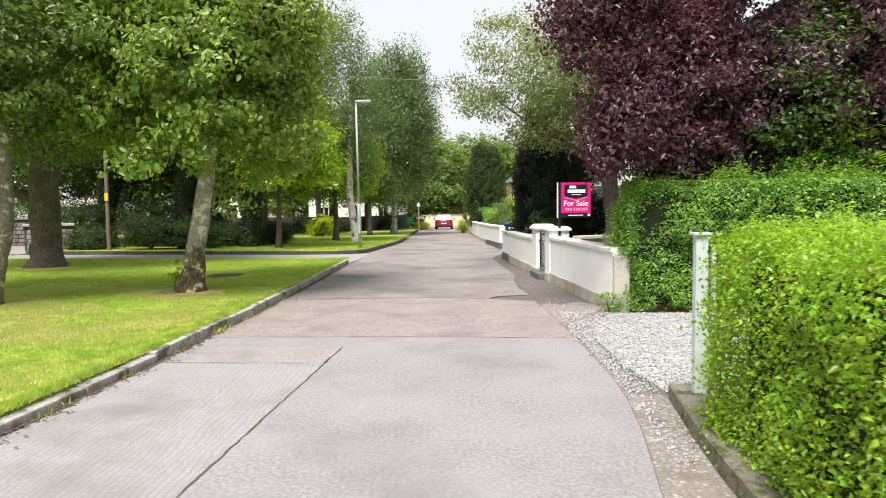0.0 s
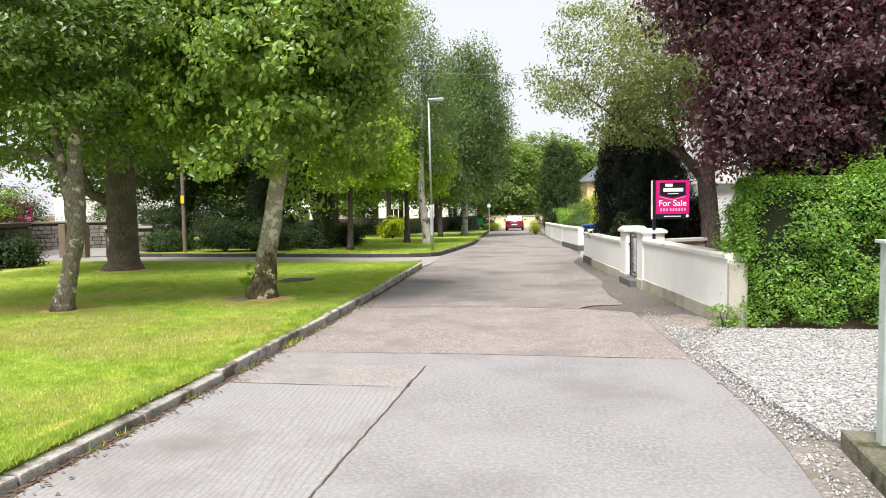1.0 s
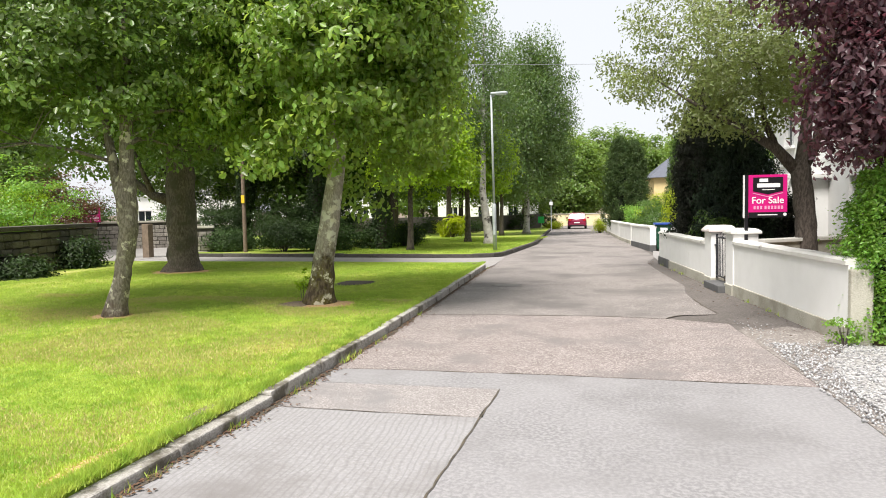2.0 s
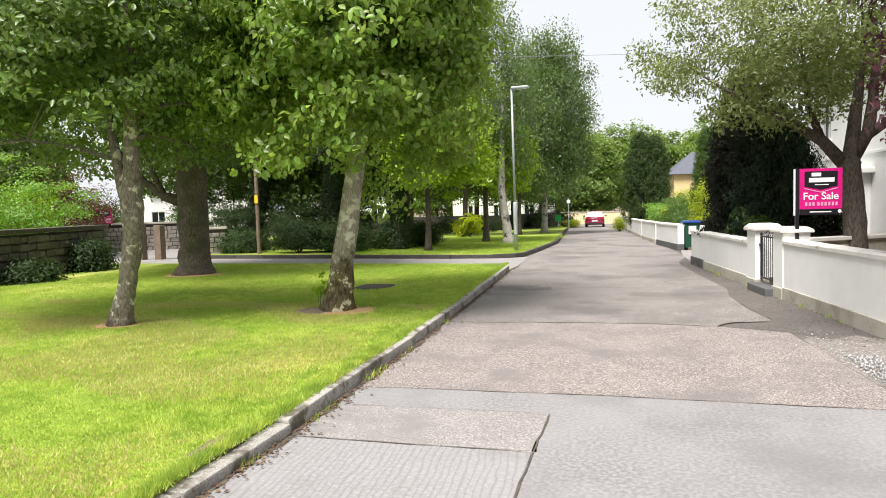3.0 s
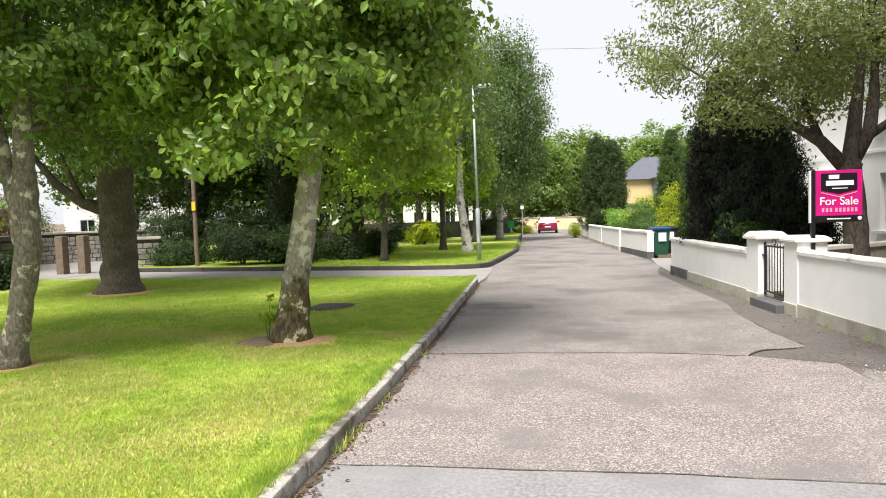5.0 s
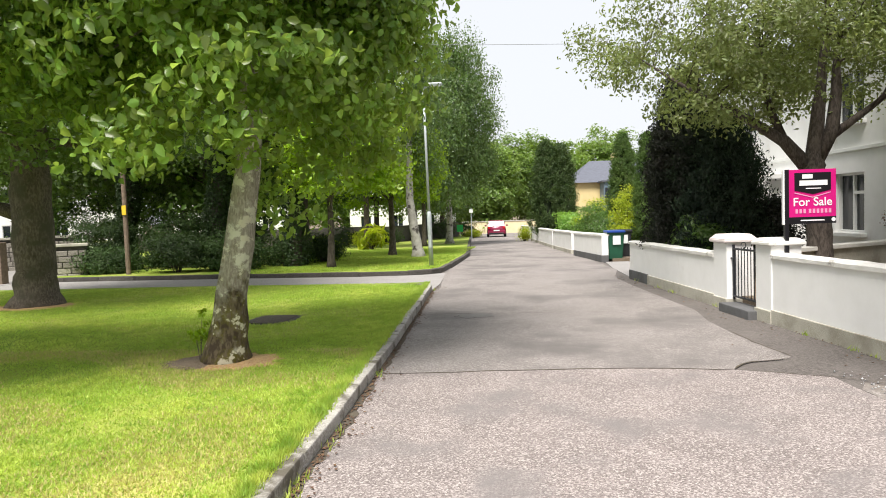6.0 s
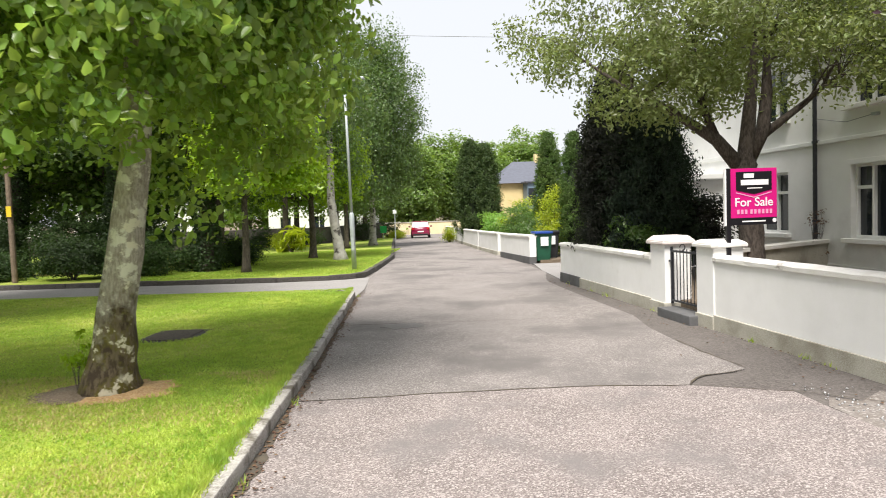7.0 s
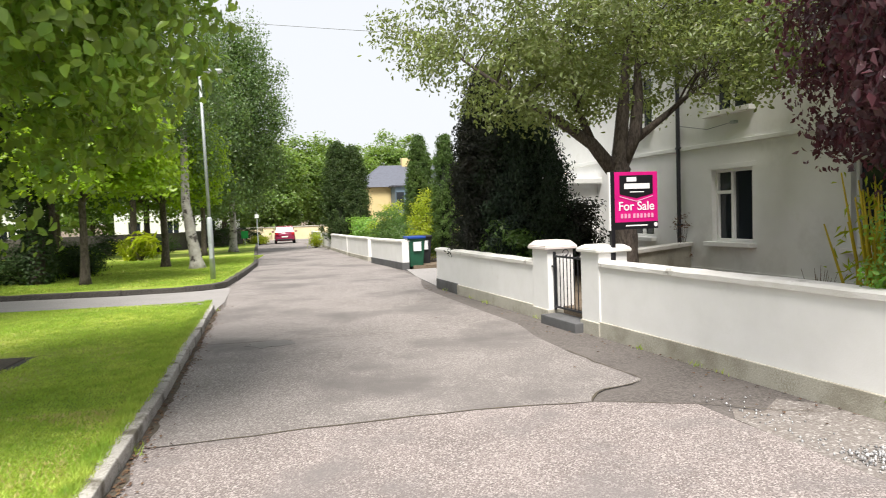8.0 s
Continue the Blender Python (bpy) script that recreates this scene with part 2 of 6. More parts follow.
LF = dict(
    limeA=leaf_mat("leaf_tree", (0.100, 0.170, 0.038), (0.24, 0.335, 0.062), (0.50, 0.68, 0.10), 0.6, clump=1.8),
    treeB=leaf_mat("leaf_slim", (0.095, 0.150, 0.040), (0.16, 0.23, 0.055), (0.28, 0.42, 0.07), 0.5),
    treeC=leaf_mat("leaf_large", (0.060, 0.105, 0.022), (0.10, 0.160, 0.030), (0.16, 0.27, 0.030), 0.45),
    lime=leaf_mat("leaf_lime", (0.20, 0.33, 0.018), (0.27, 0.40, 0.025), (0.50, 0.70, 0.03), 0.3),
    birch=leaf_mat("leaf_birch", (0.070, 0.118, 0.040), (0.125, 0.19, 0.055), (0.21, 0.33, 0.06), 0.5),
    far=leaf_mat("leaf_far", (0.115, 0.19, 0.038), (0.17, 0.255, 0.05), (0.28, 0.42, 0.05), 0.35, clump=0.5),
    maple=leaf_mat("leaf_purple", (0.055, 0.031, 0.041), (0.140, 0.075, 0.090), (0.21, 0.065, 0.085), 0.65, clump=2.2),
    cherry=leaf_mat("leaf_cherry", (0.125, 0.155, 0.058), (0.225, 0.255, 0.092), (0.35, 0.42, 0.10), 0.6),
    hedge=leaf_mat("leaf_hedge", (0.13, 0.27, 0.045), (0.22, 0.37, 0.055), (0.33, 0.56, 0.06), 0.5, clump=2.5),
    privet=leaf_mat("leaf_privet", (0.17, 0.32, 0.022), (0.33, 0.48, 0.030), (0.46, 0.68, 0.04), 0.55, clump=2.6),
    yew=leaf_mat("leaf_yew", (0.014, 0.022, 0.013), (0.036, 0.030, 0.022), (0.02, 0.03, 0.012), 0.55, 0.6, clump=1.6),
    cypress=leaf_mat("leaf_cypress", (0.060, 0.120, 0.022), (0.115, 0.18, 0.030), (0.10, 0.18, 0.03), 0.4, 0.6),
    thuja=leaf_mat("leaf_thuja", (0.040, 0.078, 0.020), (0.075, 0.115, 0.026), (0.09, 0.15, 0.03), 0.45, 0.6, clump=2.5),
    undergrowth=leaf_mat("leaf_undergrowth", (0.036, 0.072, 0.020), (0.075, 0.125, 0.030), (0.07, 0.13, 0.03), 0.5, 0.65),
    spruce=leaf_mat("leaf_spruce", (0.015, 0.034, 0.020), (0.038, 0.062, 0.028), (0.02, 0.04, 0.015), 0.55, 0.6, clump=1.4),
    golden=leaf_mat("leaf_golden", (0.30, 0.38, 0.018), (0.40, 0.45, 0.022), (0.55, 0.65, 0.03), 0.3),
    shrub=leaf_mat("leaf_shrub", (0.075, 0.14, 0.03), (0.11, 0.19, 0.04), (0.16, 0.29, 0.04), 0.4),
    ivy=leaf_mat("leaf_ivy", (0.026, 0.050, 0.015), (0.046, 0.082, 0.022), (0.06, 0.11, 0.02), 0.45, 0.6),
    redbush=leaf_mat("leaf_red", (0.12, 0.055, 0.03), (0.16, 0.09, 0.04), (0.2, 0.09, 0.04), 0.35),
    grass=leaf_mat("grass_blade", (0.27, 0.40, 0.050), (0.60, 0.61, 0.15), (0.66, 0.82, 0.12), 0.5, 0.6, clump=0.7, fine=(0.17, 0.28, 0.034), fine_scale=4.5),
)
LF["dry_grass"] = leaf_mat("dry_grass_blade", (0.52, 0.46, 0.17), (0.60, 0.53, 0.24), (0.62, 0.55, 0.2), 0.3, 0.6)
M["mossy_plinth"] = mat("mossy_plinth", (0.15, 0.14, 0.105), 0.95, (0.09, 0.10, 0.035), 5, (0.2, 0.185, 0.15), 40, 0.9, 40, stain=(0.06, 0.06, 0.025), stain_scale=4)
M["soil_dark"] = mat("rusty_iron", (0.07, 0.058, 0.048), 0.9, (0.045, 0.038, 0.033), 8, (0.11, 0.09, 0.07), 50, 0.8, 60)
M["damp"] = mat("damp_concrete", (0.17, 0.155, 0.148), 0.55, (0.13, 0.118, 0.112), 2.5, (0.11, 0.1, 0.095), 40, 0.6, 70)
M["sand"] = mat("sandy_dirt", (0.205, 0.18, 0.165), 0.95, (0.145, 0.125, 0.112), 1.5, (0.25, 0.228, 0.212), 40, 0.7, 60, stain=(0.16, 0.135, 0.115), stain_scale=1.2, stain_at=(0.52, 0.66), speck=(0.42, 0.39, 0.37), speck_scale=45, speck_at=(0.8, 1.0))
glass = bpy.data.materials.new("window_glass")
glass.use_nodes = True
gp = glass.node_tree.nodes["Principled BSDF"]
gp.inputs["Base Color"].default_value = (0.02, 0.025, 0.03, 1)
gp.inputs["Roughness"].default_value = 0.05
gp.inputs["Specular IOR Level"].default_value = 0.6
M["glass"] = glass
# paler, faintly pink base: some of the sky's reflection put into the colour
M["car_glass"] = mat("car_glass", (0.10, 0.085, 0.09), 0.08, bump=0, spec=1.0)


# ---- mesh helpers ----
def gz(y):
    """The road falls gently away beyond the side path."""
    return -0.012 * min(max(0.0, y - 25.0), 60.0)


def mesh_of(bm, name, material, smooth=False):
    me = bpy.data.meshes.new(name)
    bm.to_mesh(me)
    bm.free()
    me.materials.append(material)
    if smooth:
        me.polygons.foreach_set("use_smooth", [True] * len(me.polygons))
    return me


def part(name, bm, material, parent, label="", smooth=False):
    ob = new(name, mesh_of(bm, name, material, smooth))
    ob.parent = parent
    if label:
        tagged(ob, label)
    return ob


def empty(name, m, label, category, group="", kind=""):
    e = new(name)
    e.empty_display_size = 0.2
    e.matrix_basis = m
    return tagged(e, label, category, group, kind)


def solid(name, bm, material, label, category, group="", kind="", smooth=False):
    return tagged(new(name, mesh_of(bm, name, material, smooth)), label, category, group, kind)


def box(bm, c, s, m=None, bevel=0.0):
    """A box with centre c and size s."""
    r = bmesh.ops.create_cube(bm, size=1.0)
    mm = Matrix.Translation(c) @ Matrix.Diagonal((*s, 1))
    if m is not None:
        mm = m @ mm
    bmesh.ops.transform(bm, matrix=mm, verts=r["verts"])
    if bevel:
        es = list({e for v in r["verts"] for e in v.link_edges})
        bmesh.ops.bevel(bm, geom=es, offset=bevel, segments=2, affect="EDGES", profile=0.6)
    return bm


def bbox_bm(c, s, bevel=0.0, m=None):
    return box(bmesh.new(), c, s, m, bevel)


def prism(bm, poly, z0, z1, slope=True, bevel=0.0):
    """A flat slab over a polygon; slope lets it follow the fall of the road."""
    g = gz if slope else (lambda y: 0.0)
    lo = [bm.verts.new((x, y, z0 + g(y))) for x, y in poly]
    hi = [bm.verts.new((x, y, z1 + g(y))) for x, y in poly]
    n = len(poly)
    top = bm.faces.new(hi)
    bm.faces.new(lo[::-1])
    for i in range(n):
        bm.faces.new((lo[i], lo[(i + 1) % n], hi[(i + 1) % n], hi[i]))
    bmesh.ops.recalc_face_normals(bm, faces=bm.faces[:])
    if bevel:
        bmesh.ops.bevel(bm, geom=list(top.edges), offset=bevel, segments=1, affect="EDGES")
    return bm


def tube(bm, pts, radii, n=8, wob=0.0, rng=None, cap=True):
    """A tapered tube along points."""
    pts = [Vector(p) for p in pts]
    rings = []
    up = Vector((0.31, 0.17, 0.94))
    for i, p in enumerate(pts):
        d = (pts[min(i + 1, len(pts) - 1)] - pts[max(i - 1, 0)]).normalized()
        a = d.cross(up if abs(d.dot(up)) < 0.95 else Vector((1, 0, 0))).normalized()
        b = d.cross(a)
        ring = []
        for k in range(n):
            th = 2 * math.pi * k / n
            r = radii[i] * (1 + (wob * (rng.random() - 0.5) * 2 if wob else 0))
            ring.append(bm.verts.new(p + (a * math.cos(th) + b * math.sin(th)) * r))
        rings.append(ring)
    for r0, r1 in zip(rings, rings[1:]):
        for k in range(n):
            bm.faces.new((r0[k], r0[(k + 1) % n], r1[(k + 1) % n], r1[k]))
    if cap:
        bm.faces.new(rings[0][::-1])
        bm.faces.new(rings[-1])
    return bm


def revolve(bm, prof, n=16, m=None):
    """A turned form from (radius, z) pairs."""
    rings = []
    for r, z in prof:
        rings.append([bm.verts.new((m or Matrix()) @ Vector((r * math.cos(2 * math.pi * k / n), r * math.sin(2 * math.pi * k / n), z))) for k in range(n)])
    for r0, r1 in zip(rings, rings[1:]):
        for k in range(n):
            bm.faces.new((r0[k], r0[(k + 1) % n], r1[(k + 1) % n], r1[k]))
    bm.faces.new(rings[0][::-1])
    bm.faces.new(rings[-1])
    return bm


def tri_mesh(name, V, F, material):
    """A mesh from arrays of corners and triangles."""
    me = bpy.data.meshes.new(name)
    me.vertices.add(len(V))
    me.vertices.foreach_set("co", V.astype(np.float32).ravel())
    me.loops.add(F.size)
    me.loops.foreach_set("vertex_index", F.astype(np.int32).ravel())
    me.polygons.add(len(F))
    me.polygons.foreach_set("loop_start", np.arange(0, F.size, 3, dtype=np.int32))
    me.polygons.foreach_set("loop_total", np.full(len(F), 3, dtype=np.int32))
    me.materials.append(material)
    me.update()
    me.validate()
    return me


def unit(a):
    return a / np.maximum(np.linalg.norm(a, axis=1, keepdims=True), 1e-9)


def leaves(name, P, out, size, material, rng, up=0.6, wild=0.8, ratio=0.6, droop=0.0, oval=False):
    """Folded leaves at points P that face outward, upward and every way a little."""
    n = len(P)
    nr = unit(unit(out) * 0.8 + np.array([0, 0, up]) + rng.normal(0, wild * 0.6, (n, 3)))
    a = unit(np.cross(nr, rng.normal(0, 1, (n, 3))) + np.array([0, 0, -droop]))
    b = unit(np.cross(nr, a))
    ln = size * rng.uniform(0.6, 1.35, (n, 1))
    w = ln * ratio * 0.5
    if oval:
        V = np.stack([P - a * ln * 0.5, P - a * ln * 0.16 + b * w + nr * ln * 0.1, P + a * ln * 0.2 + b * w * 0.8 + nr * ln * 0.06, P + a * ln * 0.55 - nr * ln * 0.1,
                      P + a * ln * 0.2 - b * w * 0.8 + nr * ln * 0.06, P - a * ln * 0.16 - b * w + nr * ln * 0.1], 1).reshape(-1, 3)
        i = np.arange(n)[:, None] * 6
        F = np.concatenate([i + np.array(f) for f in ((0, 1, 2), (0, 2, 3), (0, 3, 4), (0, 4, 5))], 1).reshape(-1, 3)
        return tri_mesh(name, V, F, material)
    V = np.stack([P - a * ln * 0.5, P + b * w + nr * ln * 0.12, P + a * ln * 0.5 - nr * ln * 0.08, P - b * w + nr * ln * 0.12], 1).reshape(-1, 3)
    i = np.arange(n)[:, None] * 4
    F = np.concatenate([i + np.array([0, 1, 2]), i + np.array([0, 2, 3])], 1).reshape(-1, 3)
    return tri_mesh(name, V, F, material)


def crown_points(rng, centre, radii, clumps, per, spread, low=0.35, hollow=0.5, gap=0.0, top=1.0, tier=0.45):
    """Clump centres through an uneven crown, and leaf points round each."""
    c, r = np.array(centre), np.array(radii)
    C = []
    while len(C) < clumps:
        d = rng.normal(0, 1, 3)
        d /= np.linalg.norm(d)
        k = rng.uniform(hollow ** 2, 1) ** 0.5
        lump = 1 + 0.32 * noise.noise(Vector(d * 2.1 + c))
        if gap and noise.noise(Vector(d * 3.0 + c * 0.7)) < -gap:
            continue
        if d[2] < 0:
            d[:2] /= max(float(np.hypot(d[0], d[1])), 0.3) ** 0.55
            d[2] *= low
        else:
            d[2] *= top
        C.append(c + d * r * k * lump)
    C = np.array(C)
    sz = spread * rng.uniform(0.6, 1.4, (clumps, 1, 1))
    P = (C[:, None, :] + np.clip(rng.normal(0, 1, (clumps, per, 3)), -1.9, 1.9) * sz * np.array([1, 1, tier])).reshape(-1, 3)
    out = P - (np.repeat(C, per, 0) * 0.6 + c * 0.4)
    return C, P, out


def tree(name, at, trunk, crown, leaf, bark, label, seed, clumps=120, per=120, size=0.1, spread=0.4, limbs=16, low=0.35, hollow=0.5, gap=0.0, up=0.6, ratio=0.6, droop=0.0, fork=None, category="tree", top=1.0, flare=1.5, limb_r=0.34, oval=False, tier=0.45, lobes=()):
    """Trunk as (dx, dy, z, radius) rows from the foot, crown as centre and radii from the foot."""
    rng = np.random.default_rng(seed)
    rr = random.Random(seed)
    x, y, z = at
    t = empty(name, Matrix.Translation((x, y, z)), label, category)
    bm = bmesh.new()
    P, R = [], []
    rows = list(trunk)
    for (a, b) in zip(rows, rows[1:]):
        for k in range(5):
            f = k / 5
            P.append((a[0] + (b[0] - a[0]) * f + rr.uniform(-1, 1) * a[3] * 0.05, a[1] + (b[1] - a[1]) * f, a[2] + (b[2] - a[2]) * f))
            R.append(a[3] + (b[3] - a[3]) * f)
    P.append(rows[-1][:3])
    R.append(rows[-1][3])
    R = [r * (1 + (flare - 1) * math.exp(-max(p[2], 0) / 0.16)) for r, p in zip(R, P)]
    P[0] = (P[0][0], P[0][1], -0.08)
    tube(bm, P, R, 14, 0.07, rr)
    for path, radii in (fork or []):
        tube(bm, path, radii, 9, 0.06, rr)
    part("trunk", bm, bark, t, smooth=True)
    C, LP, out = crown_points(rng, crown[0], crown[1], clumps, per, spread, low, hollow, gap, top, tier)
    for lc, lr, ln in lobes:
        C2, P2, o2 = crown_points(rng, lc, lr, ln, per, spread, low, hollow, gap, top, tier)
        C, LP, out = np.concatenate([C, C2]), np.concatenate([LP, P2]), np.concatenate([out, o2])
    bm = bmesh.new()
    ends = [C[i] for i in rng.choice(len(C), min(limbs, len(C)), replace=False)]
    zt = rows[-1][2]
    starts = []
    for path, radii in (fork or []):
        for k in range(len(path) - 1):
            for f in (0.25, 0.5, 0.75, 1.0):
                starts.append((Vector(path[k]).lerp(Vector(path[k + 1]), f), radii[k] + (radii[k + 1] - radii[k]) * f))
    if starts:
        starts += [(Vector(p), r) for p, r in zip(P, R) if p[2] > rows[2][2] + 0.3]
    zf = rows[-2][2] if len(rows) > 2 else zt * 0.5
    for e in ends:
        h = min(zt, max(zf, e[2] * 0.45 + rr.uniform(-0.3, 0.3)))
        i = min(range(len(P)), key=lambda j: abs(P[j][2] - h))
        s, r0 = Vector(P[i]), R[i] * limb_r
        e = Vector(e)
        if starts:
            s, r0 = min(((p, r) for p, r in starts if p.z < e.z + 0.1), key=lambda q: (q[0] - e).length, default=starts[0])
            r0 = r0 * 0.5
        mid = s.lerp(e, 0.5) + Vector((rr.uniform(-.15, .15), rr.uniform(-.15, .15), 0.12)) * (e - s).length
        pts = [s, s.lerp(mid, 0.5) + Vector((0, 0, 0.04)), mid, mid.lerp(e, 0.55), e]
        tube(bm, pts, [r0, r0 * 0.75, r0 * 0.5, r0 * 0.3, 0.008], 6)
        near = sorted(range(len(C)), key=lambda j: (Vector(C[j]) - mid).length)[1:5]
        for j in near:
            c2 = Vector(C[j])
            m2 = mid.lerp(c2, 0.5) + Vector((0, 0, 0.08))
            tube(bm, [mid, m2, c2], [r0 * 0.35, r0 * 0.2, 0.006], 4)
    part("limb_structure", bm, bark, t, smooth=True)
    cr = new("crown", leaves("crown", LP, out, size, leaf, rng, up=up, ratio=ratio, droop=droop, oval=oval))
    cr.parent = t
    tagged(cr, kind="stuff")
    return t


def ang(p, q):
    return math.atan2(q[1] - p[1], q[0] - p[0])


def along(p, q, z=0.0):
    """A frame at p whose x axis runs towards q."""
    return Matrix.Translation((p[0], p[1], z)) @ Matrix.Rotation(ang(p, q), 4, "Z")


# ---- ground, road, lawns ----
bm = bmesh.new()
xs, ys = [-900, -60, -30, 30, 60, 900], [-300, -40, 0, 25, 85, 120, 1500]
gv = [[bm.verts.new((x, y, gz(y) - 0.09)) for x in xs] for y in ys]
for j in range(len(ys) - 1):
    for i in range(len(xs) - 1):
        bm.faces.new((gv[j][i], gv[j][i + 1], gv[j + 1][i + 1], gv[j + 1][i]))
solid("ground", bm, M["soil"], "brown soil ground under the lawns and gardens", "ground", kind="structure")

KERB = [(-2.86, -6.0), (-2.93, 3.0), (-2.97, 7.0), (-3.10, 10.5), (-3.30, 14.0), (-3.56, 18.0), (-3.72, 20.3)]
WALL0, WALL1 = (2.78, 10.75), (1.07, 22.12)


def kerb_x(y):
    for (x0, y0), (x1, y1) in zip(KERB, KERB[1:]):
        if y <= y1:
            return x0 + (x1 - x0) * (y - y0) / (y1 - y0)
    return KERB[-1][0]


def wall_x(y):
    return WALL0[0] + (WALL1[0] - WALL0[0]) * (y - WALL0[1]) / (WALL1[1] - WALL0[1])


# the bed that shows in the joints and along the edges
bm = prism(bmesh.new(), [(-2.86, -7), (2.6, -7), (2.6, 4), (2.5, 5.75), (3.2, 8.5), (2.78, 10.75), (1.1, 22.1), (1.2, 25), (-4.1, 25), (-3.9, 21), (-3.74, 20.3), (-3.0, 8), (-2.97, 6)], -0.08, -0.012)
prism(bm, [(-4.1, 25), (1.2, 25), (-2.5, 85), (-8.5, 85)], -0.08, -0.012)
road = solid("road", bm, M["verge"], "worn dark verge of dirt and tarmac beside the concrete", "road", kind="structure")


def slab(poly, material, label=""):
    bm = prism(bmesh.new(), poly, -0.07, 0.0, bevel=0.012)
    return part("slab", bm, M[material], road, label)


K = lambda y: kerb_x(y) + 0.015
RJ = random.Random(12)


def jag(p, q, step=0.22, amp=0.012):
    """An uneven joint line between two points."""
    n = max(2, int(math.dist(p, q) / step))
    nx, ny = (q[1] - p[1]) / math.dist(p, q), -(q[0] - p[0]) / math.dist(p, q)
    out = [p]
    for k in range(1, n):
        a = RJ.uniform(-amp, amp)
        out.append((p[0] + (q[0] - p[0]) * k / n + nx * a, p[1] + (q[1] - p[1]) * k / n + ny * a))
    return out + [q]


def crack(line, w, label="dark dirt-filled joint in the concrete"):
    """Dirt and moss standing in a joint, wider and narrower along it."""
    bm = bmesh.new()
    L, R = [], []
    for k, p in enumerate(line):
        a = line[max(k - 1, 0)]
        b = line[min(k + 1, len(line) - 1)]
        d = math.dist(a, b)
        nx, ny = (b[1] - a[1]) / d, -(b[0] - a[0]) / d
        ww = w * RJ.uniform(0.35, 1.3) * (0.3 if k in (0, len(line) - 1) else 1)
        L.append(bm.verts.new((p[0] - nx * ww / 2, p[1] - ny * ww / 2, 0.0035 + gz(p[1]))))
        R.append(bm.verts.new((p[0] + nx * ww / 2, p[1] + ny * ww / 2, 0.0035 + gz(p[1]))))
    for k in range(len(line) - 1):
        bm.faces.new((L[k], R[k], R[k + 1], L[k + 1]))
    bmesh.ops.recalc_face_normals(bm, faces=bm.faces[:])
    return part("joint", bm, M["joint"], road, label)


JM = jag((-1.02, -6), (-1.02, 7.9), 0.09, 0.007)
JA = jag((K(8.42), 8.42), (-0.7, 8.54)) + jag((-0.7, 8.54), (1.95, 8.54))[1:]
JB = jag((K(12.16), 12.16), (-1.6, 12.30), amp=0.02) + jag((-1.6, 12.30), (-0.4, 12.38), amp=0.02)[1:] + jag((-0.4, 12.38), (0.74, 12.30), amp=0.02)[1:]
JC = [(0.74, 12.30), (0.80, 12.42), (0.90, 12.56), (1.02, 12.66), (1.18, 12.70), (1.36, 12.76), (1.55, 12.89)]
JD = jag((K(16.6), 16.6), (1.36, 16.6), amp=0.015)
JE = jag((K(6.95), 6.95), (-1.02, 7.0))
JF = jag((K(7.82), 7.82), (-1.02, 7.9))
lo = [p for p in JM if p[1] < 6.98]
mid = [p for p in JM if 6.98 <= p[1] < 7.9]
slab([(K(-6), -6)] + lo + [(-1.02, 7.0)] + JE[::-1][1:], "brushed", "grey brushed concrete slab")
slab(JE + mid + JF[::-1], "worn", "rough exposed aggregate strip")
slab(JM[:-1][::-1][-1:] + [(1.85, -6), (1.88, 3.5), (2.03, 4.9), (2.08, 5.8), (2.07, 6.7), (1.98, 8.0), (1.95, 8.54)] + JA[::-1][1:] + JF[:-1] + [(-1.02, 7.9)] + JM[1:-1][::-1], "concrete", "smooth pale grey concrete slab")
slab(JA + [(1.84, 9.6), (1.76, 10.4), (1.72, 10.9), (1.64, 11.5), (1.60, 12.0)] + jag((1.55, 12.0), (0.74, 12.30))[1:-1] + JB[::-1], "aggregate", "pinkish exposed aggregate slab")
slab(JB + JC[1:] + [(1.44, 13.6), (1.34, 14.4), (1.28, 15.5), (1.36, 16.6)] + JD[::-1][1:], "old_concrete")
slab(JD + [(1.12, 18.5), (0.92, 20.3), (0.75, 22.2), (0.9, 23.6), (1.15, 25), (-4.0, 25), (-3.7, 21.8), (-3.60, 20.9), (K(20), 20.2)], "old_concrete")
crack(JM[4:], 0.017)
crack(JA, 0.016)
crack(JB, 0.028)
crack(JC, 0.026)
crack(JE, 0.012)
crack(JF, 0.010)
crack(jag((0.74, 12.30), (1.55, 11.98), 0.15, 0.02) + jag((1.55, 11.98), (2.45, 11.42), 0.15, 0.03)[1:], 0.014)
crack(jag((1.55, 12.89), (1.44, 13.6), 0.15, 0.02) + jag((1.44, 13.6), (1.34, 14.6), 0.2, 0.03)[1:], 0.02)
crack(JD, 0.008)
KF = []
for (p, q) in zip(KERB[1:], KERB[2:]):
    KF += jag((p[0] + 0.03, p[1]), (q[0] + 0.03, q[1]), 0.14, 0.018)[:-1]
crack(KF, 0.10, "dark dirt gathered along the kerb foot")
prev = 25.02
for nx in (29.5, 34.2, 39.0, 44.0, 50.0, 57.0, 65.0, 73.0, 80.5):
    def edges(y):
        f = (y - 25) / 60
        return -4.0 - 4.2 * max(0.0, (y - 34) / 50) ** 1.0 * (y > 34), 1.02 - 3.55 * f
    a, b = edges(prev), edges(nx)
    slab([(a[0], prev), (a[1], prev), (b[1], nx - 0.025), (b[0], nx - 0.025)], "old_concrete")
    prev = nx

